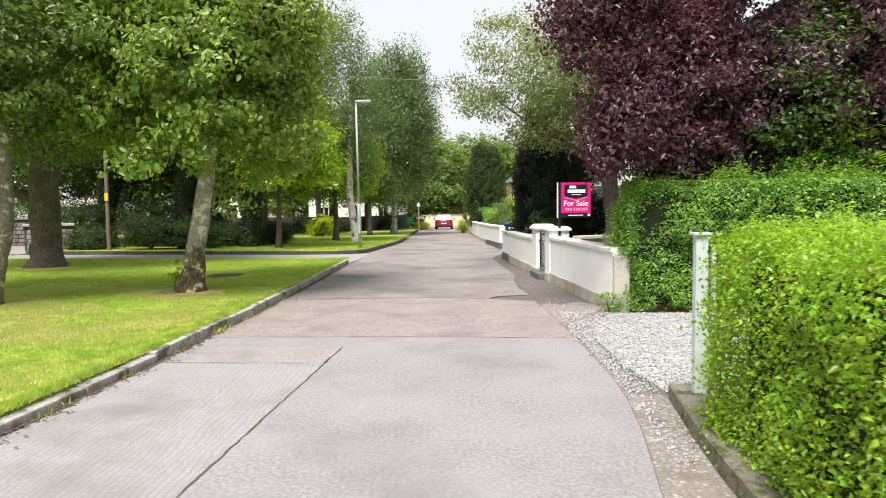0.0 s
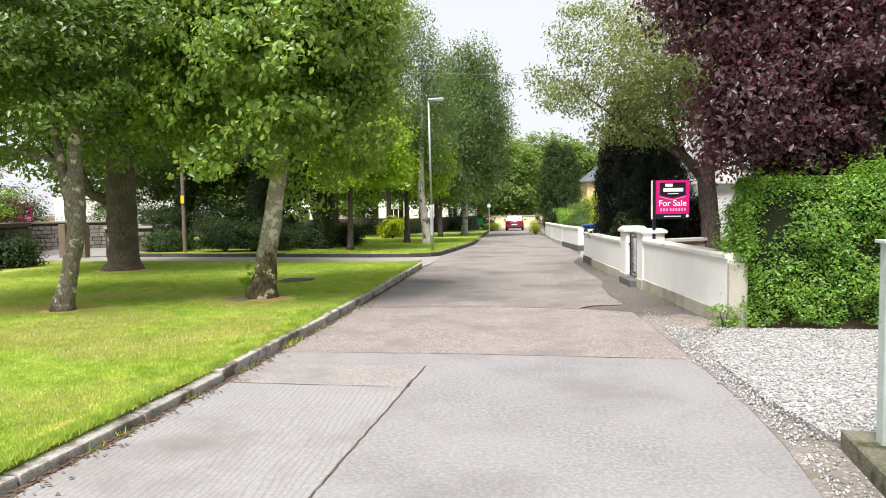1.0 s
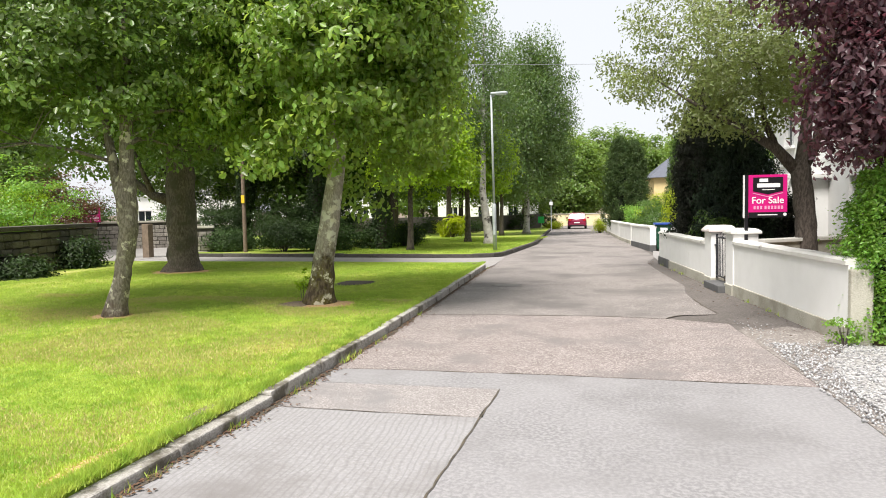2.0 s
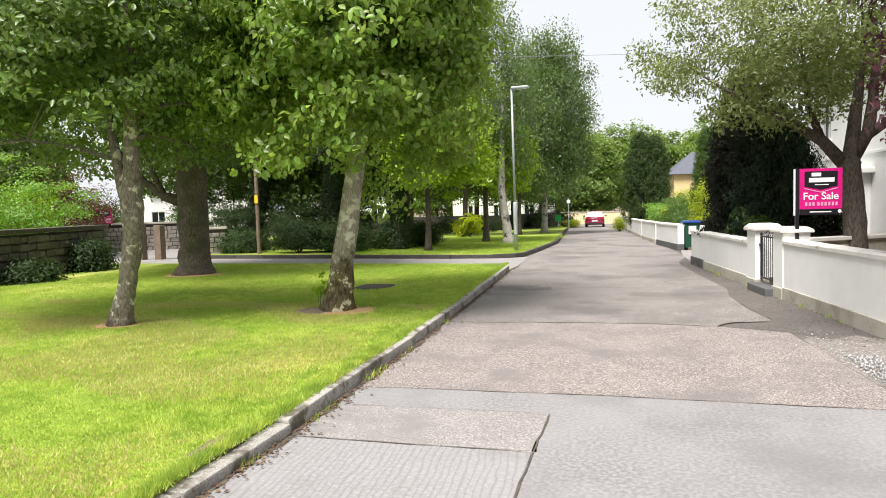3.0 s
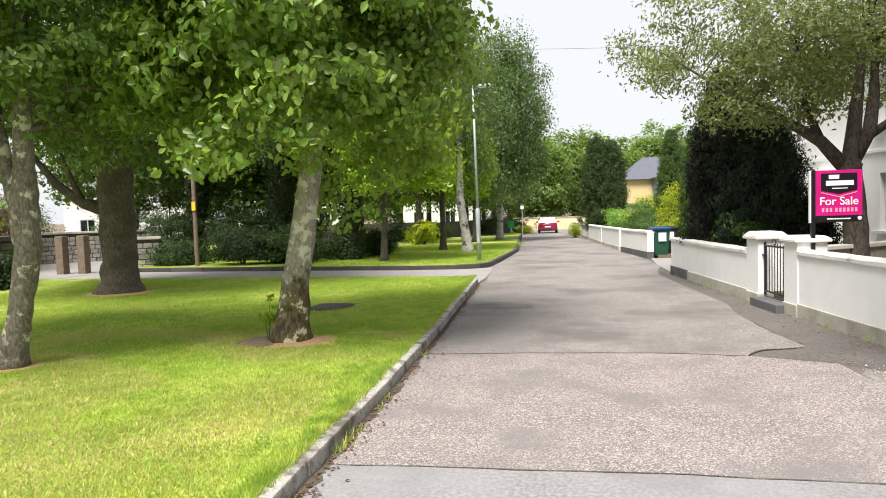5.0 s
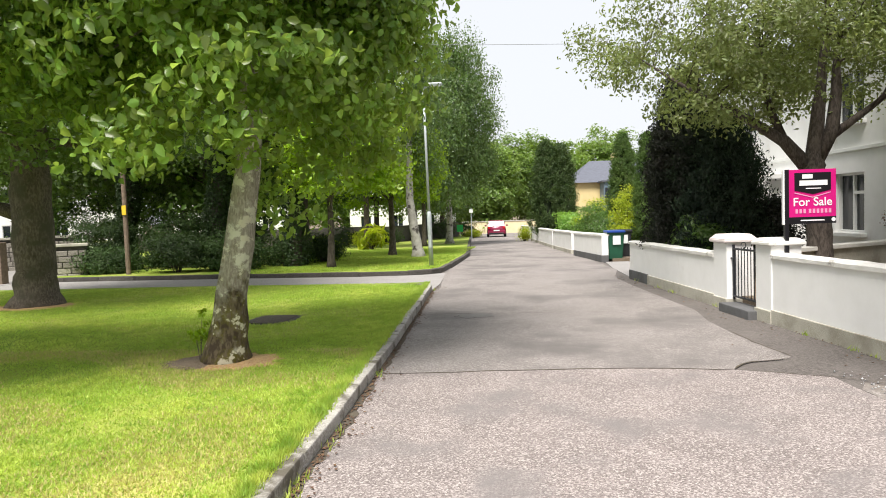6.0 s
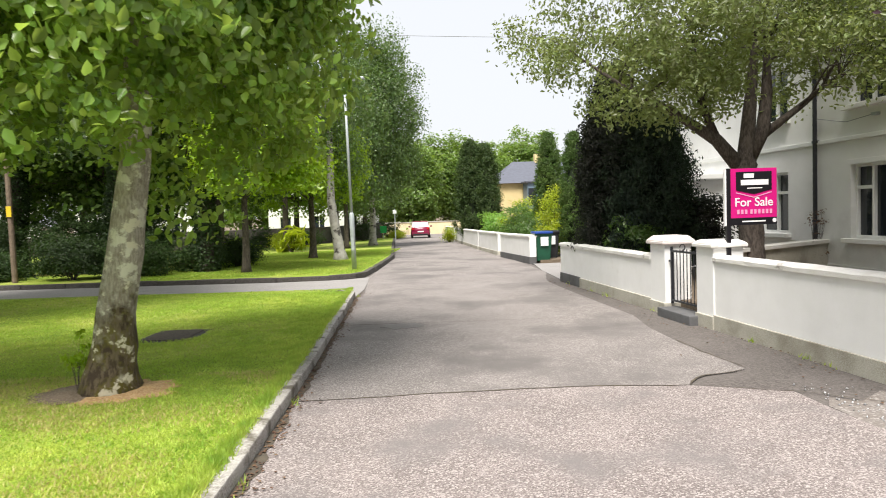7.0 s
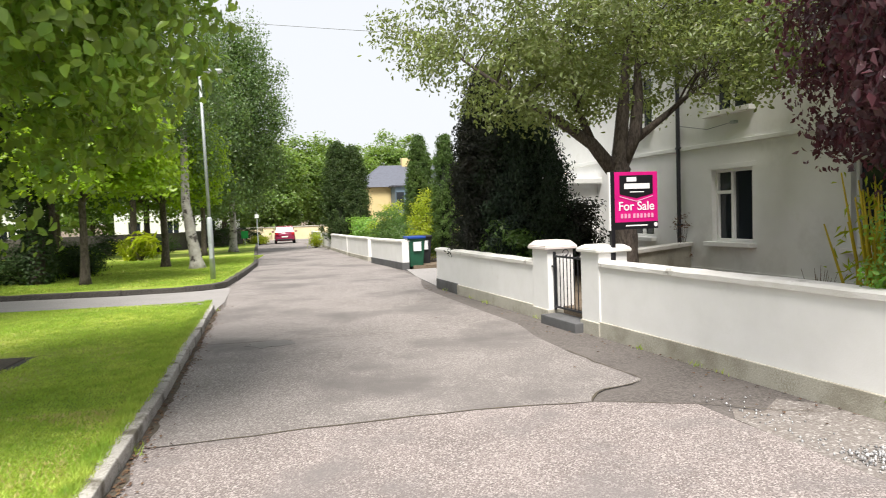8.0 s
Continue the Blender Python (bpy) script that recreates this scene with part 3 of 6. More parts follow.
# side path between the lawns
bm = prism(bmesh.new(), [(-40, 21.9), (-9.0, 21.45), (-5.5, 21.1), (-4.1, 20.75), (-3.75, 20.4), (-3.73, 21.8), (-3.95, 24.9), (-4.6, 24.4), (-6.5, 24.2), (-10, 24.5), (-40, 26.0)], -0.06, -0.004)
solid("pavement", bm, M["path"], "grey concrete side path between two lawns", "path", kind="structure")

# lawns
LA = [(x - 0.15, y) for x, y in KERB[:-1]] + [(-3.80, 19.6), (-3.90, 20.1), (-4.25, 20.55), (-5.5, 20.95), (-9, 21.3), (-45, 21.8), (-45, -6)]
lawn_a = solid("lawn", prism(bmesh.new(), LA, -0.06, 0.115), M["lawn"], "mown green lawn with yellowish dry patches", "lawn", kind="structure")
KB = [(-17.8, 24.95), (-14, 24.75), (-10, 24.55), (-6.5, 24.25), (-5.0, 24.3), (-4.35, 24.65), (-4.08, 25.3), (-4.03, 27.0), (-4.05, 34.0), (-4.6, 40.5), (-5.3, 49.0), (-6.6, 65.0), (-7.6, 78.0)]
LB = [(x - 0.13, y + 0.13) if y < 26 else (x - 0.15, y) for x, y in KB]
LBp = LB + [(-40, 78), (-32, 46), (-20, 32)]
bm = bmesh.new()
prism(bm, [p for p in LBp if p[1] < 27.1] + [(-18, 27.0)], -0.06, 0.115)
prism(bm, [(-18, 27.0)] + [p for p in LBp if p[1] >= 27.0], -0.06, 0.115)
lawn_b = solid("lawn", bm, M["lawn"], "mown green lawn under small trees", "lawn", kind="structure")


def kerb_line(line, w, h, name, material, label, step=1.4):
    e = empty(name, Matrix(), label, "kerb", kind="structure")
    me = {}
    for p, q in zip(line, line[1:]):
        d = math.dist(p, q)
        n = max(1, round(d / step))
        for k in range(n):
            a = (p[0] + (q[0] - p[0]) * k / n, p[1] + (q[1] - p[1]) * k / n)
            ln = round(d / n, 2)
            if ln not in me:
                bmk = bbox_bm((ln / 2, w / 2, h / 2 - 0.06), (ln - 0.007, w, h + 0.12), 0.018)
                me[ln] = mesh_of(bmk, "kerb_stone", material)
            o = new("kerb_stone", me[ln])
            o.parent = e
            low_k = 0.05 * max(0.0, min(1.0, (7.0 - a[1]) / 1.5)) if a[1] < 7 and a[0] > -3.2 else 0.0
            o.matrix_basis = along(a, q, gz(a[1]) - low_k) @ pose(0, random.uniform(-0.008, 0.008), random.uniform(-0.012, 0.008), random.uniform(-1.5, 1.5), random.uniform(-0.4, 0.4), random.uniform(-0.7, 0.7))
    return e


kerb_line(KERB + [(-3.80, 20.5), (-4.1, 20.75)], 0.15, 0.125, "kerb", M["kerb"], "weathered grey concrete kerb along the lawn")
kerb_line([(-16, 21.55), (-9, 21.45), (-5.5, 21.1), (-4.1, 20.78)][::-1], 0.12, 0.10, "kerb", M["kerb"], "weathered grey concrete kerb along the side path")
kerb_line(KB, 0.15, 0.13, "kerb", M["dark_kerb"], "dark weathered kerb round the far lawn")

# gravel drive
bm = prism(bmesh.new(), [(2.3, 6.9), (2.5, 5.85), (2.75, 5.75), (9.5, 5.4), (9.5, 10.7), (3.0, 10.6), (2.7, 10.5), (2.3, 9.6), (2.18, 8.3)], -0.07, 0.008)
solid("gravel_drive", bm, M["gravel_bed"], "pale grey gravel drive opening", "drive", kind="structure")
bm = prism(bmesh.new(), [(2.38, -6), (2.42, 4.0), (2.44, 5.75), (2.2, 6.9), (2.15, 8.4), (2.5, 10.3), (2.77, 10.72), (2.64, 11.6), (2.35, 11.9), (2.0, 11.6), (1.8, 11.75), (1.66, 11.5), (1.74, 10.6), (1.95, 8.6), (2.07, 6.7), (2.08, 5.8), (2.02, 4.8), (1.88, 3.5), (1.85, -6)], -0.05, -0.006)
solid("dirt_verge", bm, M["sand"], "sandy dirt with stone crumbs beside the concrete", "verge", kind="structure")
# farther drive by the bin
solid("drive", prism(bmesh.new(), [(1.12, 22.2), (1.0, 25.0), (1.1, 27.9), (8, 28.3), (8, 22.8)], -0.05, 0.004), M["path"], "grey concrete drive opening between white walls", "drive", kind="structure")
# raised garden soil
bm = prism(bmesh.new(), [(3.0, 10.9), (1.32, 22.05), (8.5, 22.5), (12, 10.9)], -0.05, 0.22, slope=False)
solid("garden_soil", bm, M["soil"], "dark garden soil behind the white wall", "soil", kind="structure")
bm = prism(bmesh.new(), [(1.36, 28.1), (-2.3, 66), (14, 66), (14, 28.4)], -0.05, 0.1)
solid("garden_soil", bm, M["soil"], "garden soil behind the far white walls", "soil", kind="structure")


# ---- white garden walls ----
def white_wall(p, q, h, plinth_h, plinth_mat, label, coping_over=0.035, t=0.22, cop=0.085, group="white garden walls"):
    m = along(p, q, gz(p[1]))
    m = m @ Matrix.Rotation(math.atan2(gz(q[1]) - gz(p[1]), math.dist(p, q)), 4, "Y").inverted()
    e = empty("garden_wall", m, label, "wall", group)
    L = math.dist(p, q)
    bm = bbox_bm((L / 2, -t / 2, (h - cop) / 2 + 0.0), (L, t, h - cop))
    part("wall_body", bm, M["plaster_white"], e, "white painted rendered wall")
    bm = bmesh.new()
    box(bm, (L / 2, -t / 2 + 0.012, plinth_h / 2 - 0.03), (L + 0.01, t + 0.03, plinth_h + 0.06), bevel=0.008)
    part("plinth", bm, plinth_mat, e, "bare stained plinth")
    bm = bmesh.new()
    n = max(2, int(L / 0.22))
    prof = [(coping_over, h - cop), (coping_over, h - cop + 0.05), (0.0, h - 0.008), (-t / 2, h), (-t, h - 0.01), (-t - coping_over, h - cop + 0.05), (-t - coping_over, h - cop)]
    rr = random.Random(int(L * 100))
    rows = [[bm.verts.new((L * i / n, y + rr.uniform(-.003, .003), z + rr.uniform(-.005, .005))) for y, z in prof] for i in range(n + 1)]
    for a, b in zip(rows, rows[1:]):
        for k in range(len(prof) - 1):
            bm.faces.new((a[k], b[k], b[k + 1], a[k + 1]))
        bm.faces.new((a[-1], b[-1], b[0], a[0]))
    bm.faces.new(rows[0])
    bm.faces.new(rows[-1][::-1])
    bmesh.ops.recalc_face_normals(bm, faces=bm.faces[:])
    part("coping", bm, M["coping"], e, "white painted coping with dark chips")
    return e


WD = math.dist(WALL0, WALL1)


def on_wall(s, off=0.0):
    f = s / WD
    a = ang(WALL0, WALL1)
    return (WALL0[0] + (WALL1[0] - WALL0[0]) * f - math.sin(a) * off, WALL0[1] + (WALL1[1] - WALL0[1]) * f + math.cos(a) * off)


def pier(s0, s1, h, capmat, label, over=0.05, dome=0.05):
    e = empty("gate_pier", along(on_wall(s0), WALL1, 0), label, "gate pier", "gate piers")
    w = s1 - s0
    part("pier_body", bbox_bm((w / 2, -0.21, h / 2 - 0.04), (w, 0.46, h + 0.08), 0.012), M["plaster_white"], e)
    part("plinth", bbox_bm((w / 2, -0.20, 0.06), (w + 0.02, 0.49, 0.24), 0.01), M["plinth"], e, "bare stained plinth")
    bm = bmesh.new()
    o = over
    a = [(-o, 0.02 + o, h), (w + o, 0.02 + o, h), (w + o, -0.44 - o, h), (-o, -0.44 - o, h)]
    rings = [a, [(x, y, z + 0.055) for x, y, z in a], [(w / 2 + (x - w / 2) * 0.72, -0.21 + (y + 0.21) * 0.72, h + 0.055 + dome) for x, y, z in a]]
    vs = [[bm.verts.new(p) for p in r] for r in rings]
    for r0, r1 in zip(vs, vs[1:]):
        for k in range(4):
            bm.faces.new((r0[k], r0[(k + 1) % 4], r1[(k + 1) % 4], r1[k]))
    bm.faces.new(vs[0][::-1])
    bm.faces.new(vs[-1])
    bmesh.ops.recalc_face_normals(bm, faces=bm.faces[:])
    bmesh.ops.bevel(bm, geom=bm.edges[:], offset=0.012, segments=2, affect="EDGES")
    part("cap", bm, capmat, e)
    return e


white_wall(WALL0, on_wall(4.48), 1.05, 0.2, M["plinth"], "low white rendered garden wall with stained plinth")
pier(4.48, 4.95, 1.15, M["coping"], "white rendered gate pier with a flat white cap")
pier(5.95, 6.48, 1.13, M["cap_pink"], "white rendered gate pier with a domed pinkish cap", 0.055, 0.085)
white_wall(on_wall(6.48), on_wall(10.10), 0.95, 0.2, M["plinth"], "low white rendered garden wall beside the gate")
white_wall(on_wall(10.10), WALL1, 0.95, 0.22, M["plinth_dark"], "end of a white garden wall with dark plinth")
white_wall((1.0, 28.0), (0.35, 32.3), 0.96, 0.22, M["plinth_dark"], "short white garden wall beside the bins")
white_wall((0.33, 33.6), (-0.25, 39.0), 0.96, 0.16, M["plinth"], "white garden wall farther up the road")
white_wall((-0.27, 39.3), (-1.30, 52.0), 0.96, 0.16, M["plinth"], "long white garden wall farther up the road")
white_wall((-1.4, 54.0), (-2.1, 64.0), 1.0, 0.16, M["plinth"], "pale garden wall near the road end")

# bare end of the near wall
wend = empty("wall_end", along(WALL0, WALL1, 0) @ pose(-0.10, 0, 0), "rough unpainted end of the white garden wall", "wall end")
part("wall_stub", bbox_bm((0.045, -0.12, 0.44), (0.09, 0.26, 0.96), 0.02), M["plinth"], wend)

# step under the gate and the gate itself
st = on_wall(4.9, 0.12)
solid("doorstep", bbox_bm((0, 0, 0), (1.05, 0.36, 0.17), 0.015, along(st, on_wall(6, 0.12), 0.045) @ pose(0.5, -0.12, 0)), M["plinth_dark"], "dark concrete step at the garden gate", "step")
gate = empty("garden_gate", along(on_wall(4.96, -0.1), WALL1, 0.17), "narrow black wrought iron garden gate, closed", "gate")
GW = 0.96
for zz in (0.06, 0.86):
    part("rail", bbox_bm((GW / 2 + 0.01, 0, zz), (GW, 0.03, 0.03), 0.004), M["black_metal"], gate)
for k in range(9):
    part("bar", tube(bmesh.new(), [(0.06 + k * 0.105, 0, 0.06), (0.06 + k * 0.105, 0, 0.86 + 0.05 * math.sin(math.pi * k / 8))], [0.008, 0.008], 6), M["black_metal"], gate)
for xx in (0.02, GW):
    part("stile", bbox_bm((xx, 0, 0.47), (0.035, 0.035, 0.92), 0.004), M["black_metal"], gate)
for xx in (0.26, 0.60):
    bm = bmesh.new()
    pts = [(xx + 0.10 * math.cos(a * 0.45) * (1 - a * 0.05), 0, 0.93 + 0.05 * math.sin(a * 0.45)) for a in range(13)]
    part("scroll", tube(bm, pts, [0.008] * 13, 5), M["black_metal"], gate)
part("latch", bbox_bm((GW + 0.02, 0.03, 0.70), (0.16, 0.02, 0.03), 0.004), M["black_metal"], gate)


# ---- for-sale sign ----
def word(text, size, m, material, parent, name="lettering"):
    cu = bpy.data.curves.new(name, "FONT")
    cu.body, cu.size, cu.align_x, cu.align_y, cu.extrude, cu.offset = text, size, "CENTER", "CENTER", 0.0015, 0.002
    tmp = bpy.data.objects.new(name, cu)
    me = bpy.data.meshes.new_from_object(tmp)
    bpy.data.objects.remove(tmp)
    me.materials.append(material)
    o = new(name, me)
    o.parent = parent
    o.matrix_basis = m
    return o


def sale_sign(m, label, k=1.0):
    e = empty("for_sale_sign", m, label, "sign", "for sale signs")
    w, h, zb = 0.676 * k, 0.793 * k, 1.458
    part("post", bbox_bm((-0.03, 0.0, (zb + h) / 2), (0.06, 0.06, zb + h + 0.01), 0.004), M["sign_black"], e, "black square post")
    part("edge_strip", bbox_bm((-0.072, 0.0, zb + h - 0.40), (0.022, 0.05, 0.80), 0.003), M["sign_white"], e, "white strip down the post")
    bd = part("board", bbox_bm((w / 2 + 0.005, 0, zb + h / 2), (w, 0.02, h), 0.003), M["magenta"], e, "magenta corrugated board")
    y = -0.0125
    part("bottom_strip", bbox_bm((w / 2 + 0.005, y, zb + 0.05 * k), (w - 0.004, 0.004, 0.10 * k)), M["sign_black"], bd)
    bm = bmesh.new()
    x0, x1, zt, zl, zp = 0.085 * k, 0.605 * k, zb + 0.745 * k, zb + 0.49 * k, zb + 0.43 * k

    def shield(bm, g, yy):
        pts = [(x0 - g, zl - g * 0.6), (x0 - g, zt + g), (x1 + g, zt + g), (x1 + g, zl - g * 0.6), ((x0 + x1) / 2, zp - g * 1.3)]
        f = [bm.verts.new((px, yy, pz)) for px, pz in pts]
        b = [bm.verts.new((px, yy + 0.003, pz)) for px, pz in pts]
        bm.faces.new(f)
        bm.faces.new(b[::-1])
        for i in range(5):
            bm.faces.new((f[i], b[i], b[(i + 1) % 5], f[(i + 1) % 5]))
        bmesh.ops.recalc_face_normals(bm, faces=bm.faces[:])
        return bm
    part("badge", shield(bm, 0.0, y - 0.003), M["sign_black"], bd, "black shield badge")
    bm = bmesh.new()
    zz = zb + 0.385 * k
    for sgn in (0, 1):
        a = (x0 if sgn == 0 else x1, zl - 0.035 * k)
        b = ((x0 + x1) / 2, zz)
        d = math.dist(a, b)
        an = math.atan2(b[1] - a[1], b[0] - a[0])
        box(bm, ((a[0] + b[0]) / 2, y - 0.001, (a[1] + b[1]) / 2), (d, 0.003, 0.014 * k), None)
        bmesh.ops.rotate(bm, cent=((a[0] + b[0]) / 2, 0, (a[1] + b[1]) / 2), matrix=Matrix.Rotation(-an, 3, "Y"), verts=bm.verts[-8:])
    part("badge_trim", bm, M["sign_pale"], bd)
    flat = Matrix.Rotation(radians(90), 4, "X")
    # name on the badge as plain bars
    for bx, bz, bw, bh in ((0.27, 0.69, 0.15, 0.062), (0.355, 0.595, 0.40, 0.075), (0.355, 0.515, 0.22, 0.014)):
        part("name_bar", bbox_bm((bx * k, y - 0.005, zb + bz * k), (bw * k, 0.004, bh * k), 0.001), M["sign_white"], bd)
    word("For Sale", 0.172 * k, Matrix.Translation((w / 2 + 0.005, y - 0.001, zb + 0.315 * k)) @ flat, M["sign_white"], bd)
    # number as plain bars
    for i in range(9):
        bx = 0.115 + i * 0.057 + (0.02 if i > 2 else 0)
        part("number_bar", bbox_bm((bx * k, y - 0.001, zb + 0.185 * k), (0.034 * k, 0.004, 0.062 * k), 0.001), M["sign_pale"], bd)
    part("small_bar", bbox_bm((0.34 * k, y - 0.004, zb + 0.05 * k), (0.34 * k, 0.003, 0.018 * k)), M["sign_white"], bd)
    bm = revolve(bmesh.new(), [(0.03 * k, -0.002), (0.03 * k, 0.002)], 14, Matrix.Translation((0.64 * k, y - 0.005, zb + 0.055 * k)) @ flat)
    part("small_logo", bm, M["sign_white"], bd, "white round mark")
    return e


sale_sign(pose(2.352, 15.21, 0, 0, 0, 4.7), "magenta for sale board on a black post behind the white wall")
sale_sign(pose(-24.35, 27.5, -0.15, 0, 0, 42), "magenta for sale board at the street opening")

# ---- near gate and hedges ----
gp1 = empty("metal_gate", Matrix.Translation((2.62, 5.50, 0)), "pale green painted metal gate folded open", "gate")
post = part("post", bbox_bm((0, 0, 0.75), (0.10, 0.10, 1.46), 0.006), M["pale_green"], gp1)
part("post_cap", bbox_bm((0, 0, 1.485), (0.15, 0.15, 0.022), 0.005), M["pale_green"], post)
part("leaf_stile", bbox_bm((0.11, 0.0, 0.76), (0.035, 0.035, 1.16), 0.004), M["pale_green"], gp1)
gdir = Matrix.Translation((0.11, 0, 0)) @ Matrix.Rotation(radians(8), 4, "Z")
for zz in (0.22, 1.20):
    part("rail", bbox_bm((0.60, 0, zz), (1.2, 0.03, 0.035), 0.004, gdir), M["pale_green"], gp1)
part("top_rail", tube(bmesh.new(), [gdir @ Vector((1.2 * i / 8, 0, 1.36 - 0.12 * math.sin(math.pi * i / 16))) for i in range(9)], [0.016] * 9, 8), M["pale_green"], gp1)
for k in range(11):
    part("bar", tube(bmesh.new(), [gdir @ Vector((0.1 + k * 0.1, 0, 0.22)), gdir @ Vector((0.1 + k * 0.1, 0, 1.2))], [0.009, 0.009], 6), M["pale_green"], gp1)
for k in range(4):
    c = gdir @ Vector((0.2 + 0.26 * k, 0, 1.27))
    part("ring", tube(bmesh.new(), [c + Vector((0.05 * math.cos(a * math.pi / 8), 0, 0.05 * math.sin(a * math.pi / 8))) for a in range(17)], [0.007] * 17, 5), M["pale_green"], gp1)
bm = prism(bmesh.new(), [(2.44, 5.78), (2.36, 4.7), (2.33, 3.9), (2.36, -6), (2.62, -6), (2.60, 4.2), (2.74, 5.75)], -0.06, 0.14, bevel=0.015)
solid("garden_kerb", bm, M["mossy_plinth"], "mossy concrete plinth under the near hedge", "kerb")


def hedge(name, path, width, height, n, size, leaf, label, seed, base=0.05, wob=0.16, ragged=0.25, tops=0, up=0.5, round_top=0.15, twig=None):
    """A clipped hedge along a line of points: a solid core coloured dark for inner shade, and a ragged skin of leaves.
    """
    rng = np.random.default_rng(seed)
    e = empty(name, Matrix(), label, "hedge")
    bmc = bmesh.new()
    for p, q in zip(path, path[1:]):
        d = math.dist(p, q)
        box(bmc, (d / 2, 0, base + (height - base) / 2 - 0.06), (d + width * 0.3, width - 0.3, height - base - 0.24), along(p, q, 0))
    part("inner_core", bmc, M["core"], e, "solid filler core, coloured dark for the shaded inside")
    lens = [math.dist(p, q) for p, q in zip(path, path[1:])]
    P, O = [], []
    for (p, q), d in zip(zip(path, path[1:]), lens):
        k = int(n * d / sum(lens))
        a = ang(p, q)
        ex = width / 2
        s = rng.uniform(-ex, d + ex, k)
        per = 2 * (height - base) + width
        f = rng.uniform(0, per, k)
        sy = np.where(f < height - base, -1.0, np.where(f > per - (height - base), 1.0, 0.0))
        ly = np.where(sy == 0, f - (height - base) - width / 2, sy * width / 2)
        lz = np.where(sy < 0, f + base, np.where(sy > 0, per - f + base, height))
        nz = np.where(sy == 0, 1.0, 0.15)
        endm = rng.random(k) < 0.12
        ends = rng.random(k) < 0.5
        s = np.where(endm, np.where(ends, -ex, d + ex), s)
        ly = np.where(endm, rng.uniform(-width / 2, width / 2, k), ly)
        lz = np.where(endm, rng.uniform(base, height, k), lz)
        ox = np.where(endm, np.where(ends, -1.0, 1.0), 0.0)
        edge = np.clip((lz - height + 0.3) / 0.3, 0, 1)
        ly = ly * (1 - round_top * edge)
        lump = np.array([noise.noise(Vector((u * 1.7 + seed, v * 1.7, w * 1.7))) + 0.5 * noise.noise(Vector((u * 5 + seed, v * 5, w * 5))) for u, v, w in zip(s, ly, lz)])
        dep = -np.abs(rng.normal(0, ragged * 0.5, k)) + wob * lump + rng.exponential(0.03, k)
        ly = ly + sy * dep
        s = s + ox * dep
        lz = lz + np.where(sy == 0, dep, 0) * (ox == 0)
        lz = np.maximum(lz, 0.04)
        P.append(np.stack([p[0] + np.cos(a) * s - np.sin(a) * ly, p[1] + np.sin(a) * s + np.cos(a) * ly, lz], 1))
        oy = sy * (ox == 0)
        O.append(np.stack([np.cos(a) * ox - np.sin(a) * oy, np.sin(a) * ox + np.cos(a) * oy, nz], 1))
    P, O = np.concatenate(P), np.concatenate(O)
    if tops:
        i = rng.choice(np.flatnonzero(P[:, 2] > height - 0.15), tops)
        for j in i:
            h = rng.uniform(0.12, 0.4)
            m = 14
            z = rng.uniform(0, 1, m)
            sh = P[j] + np.stack([z * rng.normal(0, 0.06) + rng.normal(0, 0.025, m), z * rng.normal(0, 0.06) + rng.normal(0, 0.025, m), z * h], 1)
            P = np.concatenate([P, sh])
            O = np.concatenate([O, rng.normal(0, 1, (m, 3))])
    o = new("foliage", leaves("foliage", P, O, size, leaf, rng, up=up, wild=0.9))
    o.parent = e
    tagged(o, kind="stuff")
    return e


hedge("hedge", [(2.95, 4.2), (2.95, -5.0)], 0.98, 1.52, 190000, 0.034, LF["privet"], "bright lime green privet hedge beside the gate", 3, wob=0.13, ragged=0.2, tops=120)
hedge("hedge", [(3.28, 10.96), (10.5, 11.0)], 0.62, 2.12, 130000, 0.048, LF["hedge"], "tall dense green hedge beside the gravel drive", 4, wob=0.30, ragged=0.3, tops=200)
hedge("hedge", [(6.0, 11.7), (10.5, 11.7)], 0.7, 2.5, 30000, 0.055, LF["hedge"], "taller loose green hedge behind the clipped one", 6, wob=0.3, tops=90)
hedge("hedge", [(5.2, 4.4), (10.5, 4.2)], 1.2, 1.9, 20000, 0.06, LF["hedge"], "green garden hedge behind the near gate", 5, wob=0.25, tops=60)


# ---- shrubs and conifers ----
def shrub(name, at, radii, n, size, leaf, label, seed, category="shrub", clumps=60, spread=0.18, up=0.5, ratio=0.5, droop=0.0, stem=0.022):
    rng = np.random.default_rng(seed)
    rr = random.Random(seed)
    e = empty(name, Matrix.Translation(at), label, category)
    C, P, out = crown_points(rng, (0, 0, radii[2] * 0.5), (radii[0], radii[1], radii[2] * 0.55), clumps, n // clumps, spread, 0.85, 0.35)
    P[:, 2] = np.maximum(P[:, 2], 0.03)
    bm = bmesh.new()
    for i in rng.choice(len(C), min(14, len(C)), replace=False):
        c = Vector(C[i])
        tube(bm, [(rr.uniform(-3.6, 3.6) * stem, rr.uniform(-3.6, 3.6) * stem, -0.05), c * 0.5 + Vector((0, 0, 0.1)), c], [stem, stem * 0.65, stem * 0.25], 5)
    part("stem_cluster", bm, M["bark_dark"], e)
    o = new("foliage", leaves("foliage", P, out, size, leaf, rng, up=up, ratio=ratio, droop=droop))
    o.parent = e
    tagged(o, kind="stuff")
    return e


